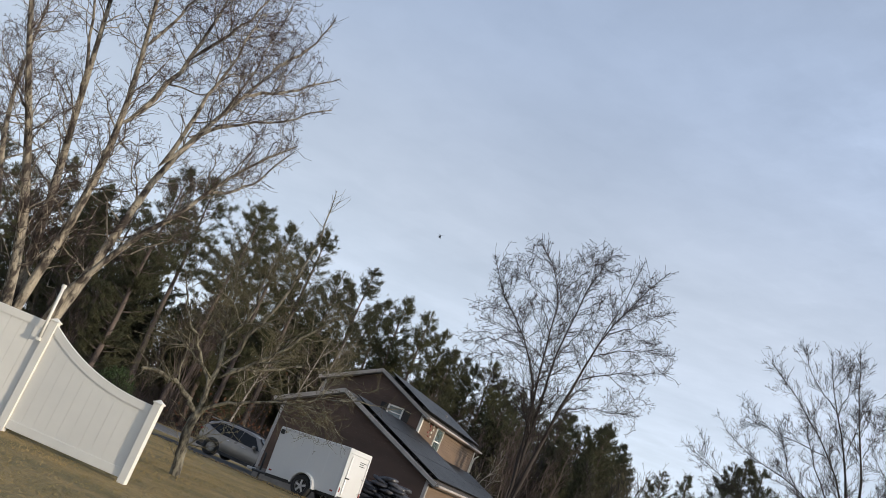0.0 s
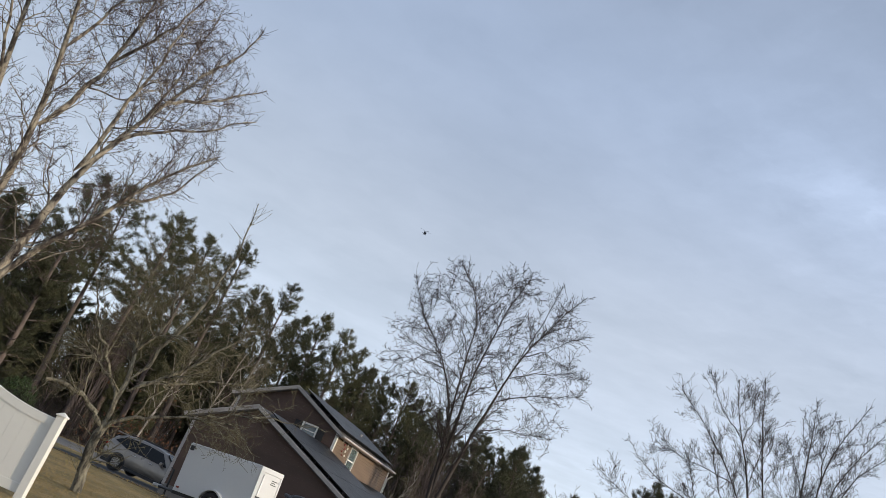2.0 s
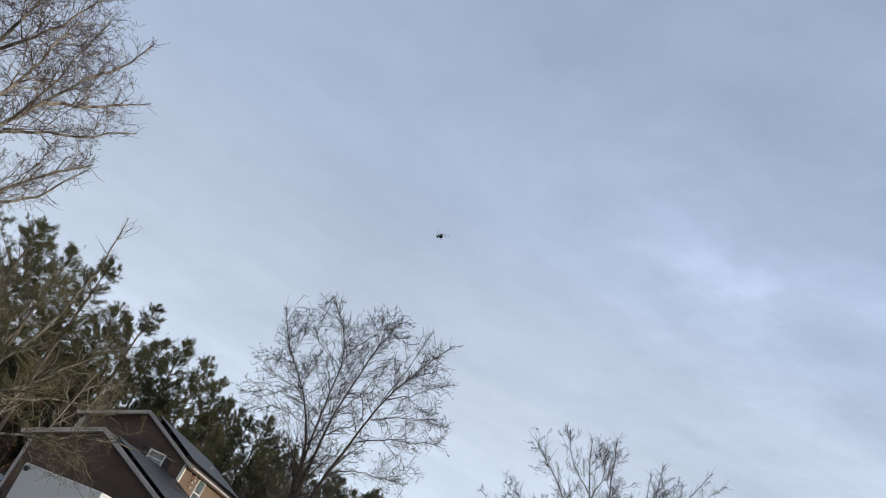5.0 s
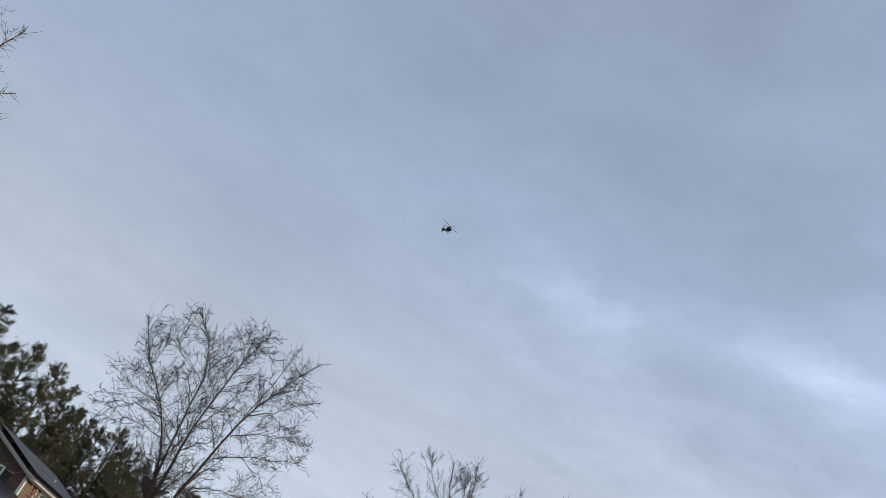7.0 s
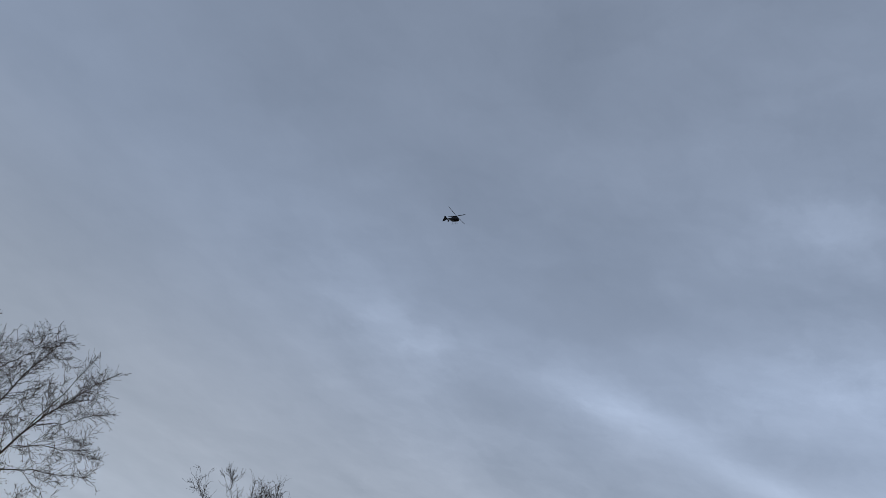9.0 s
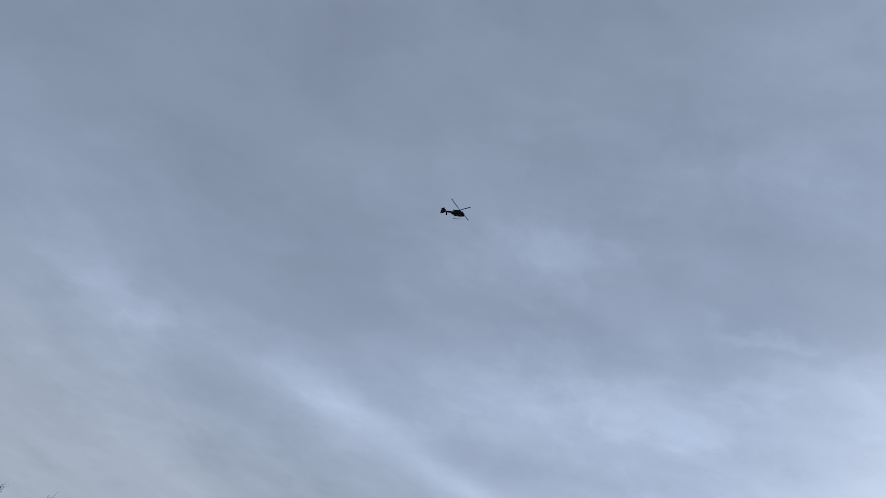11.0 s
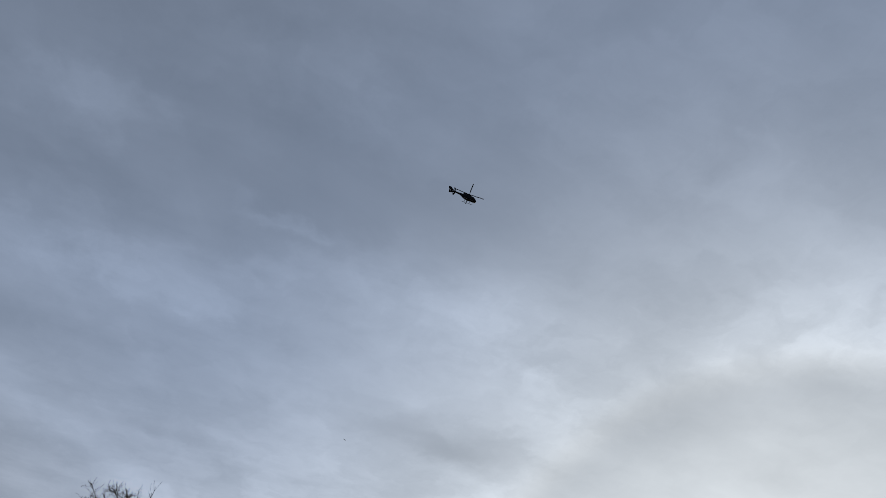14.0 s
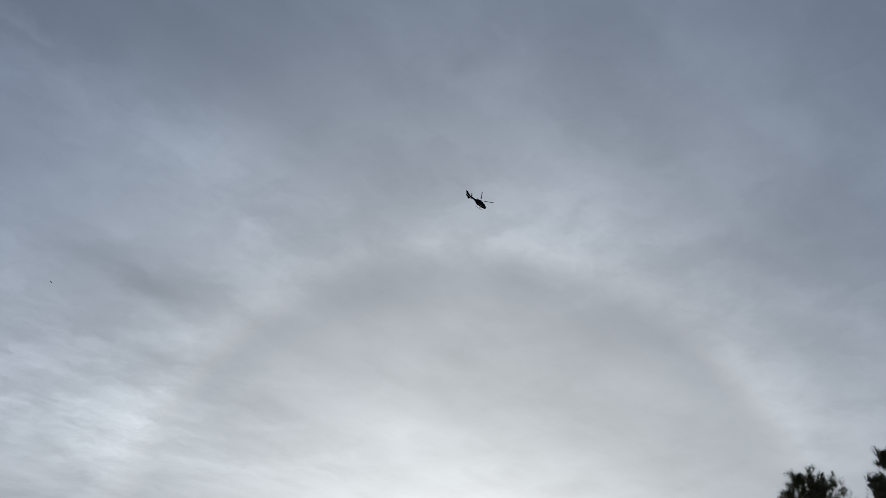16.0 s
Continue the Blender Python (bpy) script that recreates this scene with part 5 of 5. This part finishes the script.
    for seed, x, y, h, sp, twig in ((66, 31.5, 38.0, 15.0, 3.5, TWIG_DARK), (69, 44.7, 5.2, 16.7, 1.8, TWIG_DARK), (68, 16.6, 55.0, 9.0, 2.6, TWIG_GREY)):
        bare_tree("maple_tree", seed, facing(x, y, -0.7), wild_limbs(np.random.default_rng(seed), h, sp, 10, 0.2), BARK_DARK, twig,
                  "leafless roadside maple with fine upswept twigs", [(300, (22, 58), (0.8, 2.8), 0.10), (4200 if seed == 66 else 1200, (22, 55), (0.25, 1.0), 0.12), (7000 if seed == 66 else 1200, (22, 55), (0.06, 0.25), 0.15)], 0.0058, slim=0.72, shrink=0.55)


build_yard_trees()

# ---- the wood behind ----


def build_wood():
    protos = [pine_tree(300 + i, 20.0, pose(0, -400 - 15 * i, 0), "tall dark green white pine at the wood's edge", bare=b, spread=s, ragged=r, lean=ln, dense=d)
              for i, (b, s, r, ln, d) in enumerate(((0.20, 0.18, 0.5, 0.0, 2.0), (0.32, 0.19, 0.6, 0.02, 1.8), (0.10, 0.165, 0.4, -0.015, 2.1), (0.26, 0.20, 0.6, 0.03, 1.8)))]
    protos += [pine_tree(340 + i, 20.0, pose(0, -600 - 15 * i, 0), "dark green pine deep in the wood", bare=0.03, spread=0.24, ragged=0.5, dense=0.9, needles=(9, 0.40, 0.06), gap=1.5) for i in range(2)]
    protos.append(pine_tree(361, 20.0, pose(0, -700, 0), "tall white pine with a long bare trunk under its crown", bare=0.56, spread=0.17, ragged=0.6, lean=0.06, dense=1.7))
    rng = np.random.default_rng(8)
    used = set()

    def plant(az, dist, top_el, k):
        dist += 12.0
        if k in (4, 5) and -15.6 < az < -12.2:
            top_el = min(top_el, 5.6)  # a gap in the wood lets the sky through
        h = dist * math.tan(radians(top_el - 1.05 * math.cos(radians(az)))) + 1.65 - fall(dist)
        x, y = dist * math.sin(radians(az)), dist * math.cos(radians(az))
        s = h / 20.0
        m = pose(x, y, fall(dist) if az < 60 else 0.0, 0, 0, rng.uniform(0, 360))
        src = protos[k]
        if k not in used:
            used.add(k)
            src.matrix_basis = m @ Matrix.Scale(s, 4)
        else:
            c = copy_thing(src, m)
            c.matrix_basis = m @ Matrix.Scale(s, 4)

    # the skyline: azimuth, elevation of the top, distance
    for i, (az, el, d) in enumerate(((-29.5, 11.0, 68), (-27.5, 10.6, 74), (-25.4, 9.8, 70), (-23.3, 10.8, 76), (-20.8, 10.3, 72), (-18.6, 10.4, 80), (-17.1, 13.3, 66), (-14.7, 13.7, 70),
                                     (-12.5, 13.4, 68), (-10.9, 12.6, 74), (-9.5, 12.9, 70), (-7.4, 13.5, 72), (-5.4, 11.6, 82), (-3.7, 12.5, 74), (-1.9, 11.0, 84), (-0.5, 11.6, 78), (1.0, 11.4, 74),
                                     (2.5, 10.6, 78), (4.1, 9.5, 84), (6.2, 9.8, 80), (8.3, 9.0, 90), (11.2, 8.6, 82), (12.8, 8.2, 88), (14.3, 8.8, 78), (15.6, 7.4, 92), (18.1, 7.2, 96), (19.5, 7.5, 94), (22.9, 9.6, 70), (22.0, 9.1, 72), (23.8, 9.3, 71),
                                     (3.2, 9.7, 76), (5.0, 9.3, 80), (7.2, 9.4, 84), (9.6, 8.8, 86), (26.0, 8.0, 90), (30.0, 8.5, 85), (136.6, 15.8, 48), (142.0, 17.4, 47))):
        plant(az, d, el, 6 if -15.0 < az < -12.2 else i % 4)
    # fill behind and between
    for i in range(40):
        plant(rng.uniform(-32, 18), rng.uniform(84, 120), rng.uniform(3.5, 8.0), 4 + i % 2)
    for i in range(44):
        plant(rng.uniform(-22, 1), rng.uniform(84, 105), rng.uniform(7.0, 11.0) - (3.0 if i % 2 else 0.0), 4 + i % 2)
    for i in range(30):
        plant(rng.uniform(1, 15), rng.uniform(68, 90), rng.uniform(5.0, 8.6), 4 + i % 2)
    for i in range(26):
        plant(rng.uniform(-30, 13), rng.uniform(74, 90), rng.uniform(2.2, 5.0), 4 + i % 2)
    plant(136.0, 52, 15.5, 2)
    plant(137.3, 52, 15.6, 0)
    plant(135.6, 52, 14.8, 3)
    plant(141.2, 52, 16.4, 2)
    for i in range(4):
        plant(rng.uniform(-11.5, -4), rng.uniform(72, 84), rng.uniform(6.5, 10.5), i % 4)
    # leafless understorey in front of the pines
    under = []
    for i in range(4):
        r2 = np.random.default_rng(90 + i)
        bark = (BARK_PINE, BARK_DARK, BARK_PINE, BARK_DARK)[i]
        under.append(bare_tree("sapling", 90 + i, pose(0, 0, 0), wild_limbs(r2, 9.0, 1.9, 4, 0.085), bark, (TWIG, TWIG_DARK, TWIG, TWIG_DARK)[i],
                               "slim leafless sapling in the undergrowth", [(60, (22, 60), (0.6, 2.0), 0.2), (330, (22, 60), (0.3, 1.1), 0.25)], 0.007, "bare understorey trees", "sapling"))
    placed = set()
    for i in range(50):
        az = rng.uniform(-30, 15) if i < 28 else rng.uniform(1.5, 13)
        d = rng.uniform(75, 86)
        k = int(rng.integers(0, 4))
        m = pose(d * math.sin(radians(az)), d * math.cos(radians(az)), fall(d), 0, 0, rng.uniform(0, 360)) @ Matrix.Scale(rng.uniform(0.6, 1.5), 4)
        if k not in placed:
            placed.add(k)
            under[k].matrix_basis = m
        else:
            c = copy_thing(under[k], m)
            c.matrix_basis = m
    # pale slim trunks that stand out against the dark pines
    for i, (az, d, h, lean) in enumerate(((-5.6, 74, 11.5, 0.13), (-4.4, 76, 12.5, 0.10), (-8.4, 75, 10.0, 0.16), (7.0, 52, 4.6, 0.10))):
        limbs = [(0.13 if d > 60 else 0.10, 0.03, [(0, 0, -0.3), (lean * h * 0.45, 0.1, h * 0.5), (lean * h, 0, h)])]
        for k in range(4):
            z = h * (0.45 + 0.13 * k)
            limbs.append((0.04, 0.012, [(lean * z, 0, z), (lean * z + (0.7 if k % 2 else -0.7), 0.3, z + 1.0), (lean * z + (1.1 if k % 2 else -1.1), 0.4, z + 2.2)]))
        bare_tree("birch_tree", 500 + i, facing(d * math.sin(radians(az)), d * math.cos(radians(az)), fall(d)), limbs, BARK_BIRCH, TWIG_GREY,
                  "slim pale-barked leafless tree at the wood's edge", [(40, (25, 60), (0.5, 1.6), 0.2), (260, (25, 60), (0.3, 0.9), 0.2)], 0.007, "pale-barked trees")
    # thicket of brush and dead leaves along the road
    n = 2600
    az, d = np.radians(rng.uniform(-34, 16, n)), rng.uniform(75, 84, n)
    x, y = d * np.sin(az), d * np.cos(az)
    P0 = np.stack([x, y, np.full(n, fall(80))], axis=1)
    way = rng.normal(size=(n, 3)) * np.array([0.45, 0.45, 0.1]) + np.array([0, 0, 1.0])
    ln = rng.uniform(0.8, 3.2, (n, 1))
    t = np.linspace(0, 1, 4)[None, :, None]
    P = P0[:, None, :] + way[:, None, :] * ln[:, None, :] * t
    P[:, 1:] += rng.normal(size=(n, 3, 3)) * 0.12
    R = np.repeat(np.linspace(0.016, 0.006, 4)[None], n, axis=0)
    Q, S = sprout(rng, P, R, 9000, (25, 60), (0.3, 1.1), 4, 0.2, 0.2, 0.4, 0.7, 0.006)
    v, f = join([tubes(P, R, 3), tubes(Q, S, 3)])
    tri_mesh("brush", v, f, TWIG_DARK, None, "tangle of leafless brown brush along the wood's edge", "stuff")
    c = np.stack([rng.normal(-9.6, 2.6, 500), rng.normal(76, 0.8, 500), fall(76) + rng.gamma(3.0, 0.6, 500)], axis=1)
    v, f = tufts(rng, c, 7, 0.16, 0.09, 0.8, 0.1)
    tri_mesh("dead_leaves", v, f, RUST, None, "rust-brown dead leaves clinging to low brush", "stuff")
    # a rounded evergreen shrub by the road
    for x, y, r, h in ((-20.6, 75.0, 1.9, 2.9), (-23.2, 76.0, 1.5, 2.4)):
        shrub = thing("shrub", pose(x, y, fall(y)), "rounded green evergreen shrub by the road", "shrub", "evergreen shrubs")
        c = rng.normal(size=(700, 3))
        c /= np.linalg.norm(c, axis=1, keepdims=True)
        c[:, 2] = np.abs(c[:, 2])
        c *= (np.array([r, r, h]) * (0.75 + 0.3 * rng.random((700, 1))))
        v, f = tufts(rng, c, 8, 0.16, 0.07, 0.9, 0.25)
        tri_mesh("foliage", v, f, EVERGREEN, shrub)
        P = np.zeros((9, 4, 3))
        P[:, :, :] = np.linspace(0, 1, 4)[None, :, None] * (rng.normal(size=(9, 1, 3)) * np.array([0.5, 0.5, 0.1]) + np.array([0, 0, 1.2]))
        v, f = tubes(P, np.full((9, 4), 0.025), 5)
        tri_mesh("stem", v, f, BARK_DARK, shrub)


build_wood()

# ---- helicopter ----
ROTOR = {}
CRAB = 11.0  # degrees by which the nose points off the track


def build_helicopter():
    """A light twin helicopter with a shrouded tail rotor; local x towards its nose, origin under the mast."""
    heli = thing("helicopter", pose(0, 700, 204), "dark navy light helicopter with four rotor blades", "helicopter")
    bm = loft([(2.95, 0, -0.55, 0.10, 0.12, 2.2), (2.75, 0, -0.50, 0.42, 0.36, 2.3), (2.3, 0, -0.35, 0.66, 0.62, 2.5), (1.5, 0, -0.12, 0.77, 0.86, 2.7), (0.4, 0, -0.02, 0.80, 0.95, 2.8),
               (-0.8, 0, 0.0, 0.78, 0.92, 2.8), (-1.7, 0, 0.12, 0.66, 0.76, 2.5), (-2.4, 0, 0.32, 0.42, 0.48, 2.2), (-3.0, 0, 0.45, 0.32, 0.36, 2.0), (-4.4, 0, 0.55, 0.26, 0.28, 2.0), (-5.7, 0, 0.64, 0.20, 0.28, 2.0)], 20)
    part("fuselage", bm, NAVY, heli, smooth=True)
    part("cockpit_glass", loft([(2.80, 0, -0.40, 0.36, 0.28, 2.2), (2.35, 0, -0.10, 0.60, 0.48, 2.3), (1.7, 0, 0.20, 0.72, 0.62, 2.5), (1.2, 0, 0.30, 0.785, 0.58, 2.6)], 18), CARGLASS, heli, "dark cockpit glazing", smooth=True)
    part("engine_housing", loft([(1.2, 0, 0.92, 0.25, 0.10, 2.2), (0.7, 0, 1.05, 0.55, 0.26, 2.4), (-0.6, 0, 1.08, 0.60, 0.30, 2.6), (-1.6, 0, 0.98, 0.50, 0.24, 2.4), (-2.2, 0, 0.82, 0.28, 0.16, 2.2)], 16), NAVY, heli, smooth=True)
    for s in (-1, 1):
        part("exhaust", cyl(bmesh.new(), (-1.4, s * 0.38, 1.05), (-2.0, s * 0.52, 1.10), 0.14, n=10), BLACK, heli)
        # landing skids
        bm = cyl(bmesh.new(), (1.75, s * 1.02, -1.46), (-1.55, s * 1.02, -1.46), 0.055, n=8)
        cyl(bm, (1.75, s * 1.02, -1.46), (2.15, s * 1.02, -1.30), 0.05, n=8)
        for x in (0.95, -0.85):
            cyl(bm, (x, s * 0.55, -0.85), (x, s * 1.02, -1.46), 0.05, n=8)
        part("skid", bm, SKID, heli, "grey landing skid")
        part("endplate", prism([(-4.85, 0.15), (-5.35, 0.15), (-5.55, 1.10), (-5.15, 1.10)], 1, s * 1.28 - 0.03, s * 1.28 + 0.03), NAVY, heli)
    part("stabiliser", boxed((-5.2, -1.28, 0.55), (-4.75, 1.28, 0.61), 0.02), NAVY, heli)
    # fin with its round shroud
    bm = bmesh.new()
    n = 28
    prof = [(0.47, -0.20), (0.80, -0.22), (0.86, 0.0), (0.80, 0.22), (0.47, 0.20)]
    rings = [[bm.verts.new((-6.15 + r * math.cos(2 * math.pi * i / n), y, 0.62 + r * math.sin(2 * math.pi * i / n))) for r, y in prof] for i in range(n)]
    for i in range(n):
        for j in range(5):
            bm.faces.new((rings[i][j], rings[i][(j + 1) % 5], rings[(i + 1) % n][(j + 1) % 5], rings[(i + 1) % n][j]))
    part("tail_shroud", bm, NAVY, heli, "round tail rotor shroud", smooth=True)
    part("fin", prism([(-5.45, 1.05), (-6.95, 0.95), (-7.45, 2.10), (-6.60, 2.15)], 1, -0.11, 0.11), NAVY, heli, "swept tail fin")
    part("tail_bumper", prism([(-5.7, 0.10), (-6.6, 0.10), (-6.85, -0.45), (-6.45, -0.48)], 1, -0.08, 0.08), NAVY, heli)
    tail = new("tail_rotor")
    tail.parent = heli
    tail.matrix_basis = pose(-6.15, 0, 0.62)
    part("hub", cyl(bmesh.new(), (0, -0.12, 0), (0, 0.12, 0), 0.12, n=10), NAVY, tail)
    for i in range(10):
        part("blade", boxed((-0.05, -0.02, 0.10), (0.05, 0.02, 0.47), 0.0, Matrix.Rotation(2 * math.pi * i / 10, 4, "Y")), BLADE, tail)
    part("mast", cyl(bmesh.new(), (0, 0, 1.2), (0, 0, 1.72), 0.10, 0.08, 10), BLACK, heli)
    part("camera_ball", loft([(2.32, 0, -1.06, 0.05, 0.05, 2), (2.2, 0, -1.06, 0.18, 0.18, 2), (2.05, 0, -1.06, 0.22, 0.22, 2), (1.9, 0, -1.06, 0.18, 0.18, 2), (1.78, 0, -1.06, 0.05, 0.05, 2)], 12), BLACK, heli, "round camera turret", smooth=True)
    rotor = new("main_rotor")
    rotor.parent = heli
    rotor.matrix_basis = pose(0, 0, 1.74)
    part("hub", cyl(bmesh.new(), (0, 0, -0.08), (0, 0, 0.10), 0.22, 0.16, 12), BLACK, rotor)
    for i in range(4):
        bm = bmesh.new()
        for a, b, w, z0, z1 in ((0.15, 0.9, 0.07, 0.0, 0.01), (0.9, 3.0, 0.155, 0.01, 0.08), (3.0, 5.1, 0.155, 0.08, 0.22)):
            vs = [bm.verts.new(p) for p in ((a, -w, z0), (b, -w, z1), (b, w, z1), (a, w, z0), (a, -w, z0 + 0.04), (b, -w, z1 + 0.03), (b, w, z1 + 0.03), (a, w, z0 + 0.04))]
            for q in ((0, 1, 2, 3), (4, 7, 6, 5), (0, 4, 5, 1), (1, 5, 6, 2), (2, 6, 7, 3), (3, 7, 4, 0)):
                bm.faces.new([vs[k] for k in q])
        b = part("blade", bm, BLADE, rotor, "long dark rotor blade")
        b.matrix_basis = pose(0, 0, 0, 0, 0, 90 * i)
    ROTOR["heli"], ROTOR["main"], ROTOR["tail"] = heli, rotor, tail


build_helicopter()


def build_bird():
    bird = thing("bird", pose(0, 0, 0), "tiny dark bird far off in the sky", "bird")
    part("body", loft([(0.25, 0, 0, 0.02, 0.02, 2), (0.12, 0, 0, 0.07, 0.07, 2), (-0.1, 0, 0, 0.06, 0.06, 2), (-0.3, 0, 0, 0.04, 0.015, 2)], 8), BLACK, bird)
    for s in (-1, 1):
        part("wing", prism([(0.10, 0.0), (0.02, s * 0.55), (-0.10, s * 0.5), (-0.12, 0.0)], 2, -0.01, 0.01), BLACK, bird)
    return bird


BIRD = build_bird()


def motions():
    """Flight at a level height, rotors turning, and a far bird."""
    path = [
        (0, -6.7, 753.0),
        (0.5, 3.4, 720.4),
        (1, 12.6, 685.8),
        (1.5, 21.8, 654.8),
        (2, 30.7, 623.6),
        (2.5, 40.1, 592.7),
        (3, 48.8, 561.8),
        (3.5, 57.4, 533.5),
        (6, 97.4, 393.3),
        (6.5, 104.4, 367.5),
        (7, 110.7, 340.9),
        (7.5, 117.4, 316.0),
        (8, 123.4, 289.2),
        (8.5, 130.1, 263.3),
        (9, 135.2, 237.3),
        (9.5, 142.0, 212.6),
        (12, 179.7, 93.6),
        (12.5, 187.6, 71.3),
        (13, 197.8, 44.8),
        (13.5, 206.4, 20.7),
        (14, 216.2, -6.6),
        (14.5, 226.9, -34.3),
        (15, 238.7, -64.6),
        (15.5, 249.3, -93.9),
        (16, 259.9, -122.3),
    ]
    rows = []
    for i, (t, x, y) in enumerate(path):
        a, b = path[max(i - 2, 0)], path[min(i + 2, len(path) - 1)]
        yaw = math.degrees(math.atan2(b[2] - a[2], b[1] - a[1]))
        rows.append((t, pose(x, y, 204.2, 0, 10.5, yaw - CRAB)))
    walk(ROTOR["heli"], rows)
    turned = [(0.0, -8250.0), (3.5, 62.0), (6.0, 5994.0), (6.5, 7188.0), (7.0, 8377.0), (7.5, 9567.0), (8.0, 10756.0), (8.5, 11947.0), (9.0, 13128.0), (9.5, 14320.0), (12.0, 20255.0),
              (12.5, 21445.0), (13.0, 22638.0), (13.5, 23826.0), (14.0, 25009.0), (14.5, 26196.0), (15.0, 27386.0), (15.5, 28564.0), (16.0, 29748.0)]
    spin = np.interp(np.arange(481) / 30.0, [t for t, _ in turned], [a for _, a in turned])
    walk(ROTOR["main"], [(i / 30.0, pose(0, 0, 1.74, 0, 0, float(spin[i]) + CRAB)) for i in range(481)])
    walk(ROTOR["tail"], [(i / 30.0, pose(-6.15, 0, 0.62, 0, 57.0 * i, 0)) for i in range(481)])
    walk(BIRD, [(t, pose(240 * math.cos(radians(el)) * math.sin(radians(az)), 240 * math.cos(radians(el)) * math.cos(radians(az)), 240 * math.sin(radians(el)), 0, 10, -120))
                for t, az, el in ((0, 84.0, 31.0), (13.0, 84.5, 27.4), (14.0, 84.6, 27.1), (14.5, 84.95, 26.8), (16.0, 86.0, 26.0))])


motions()
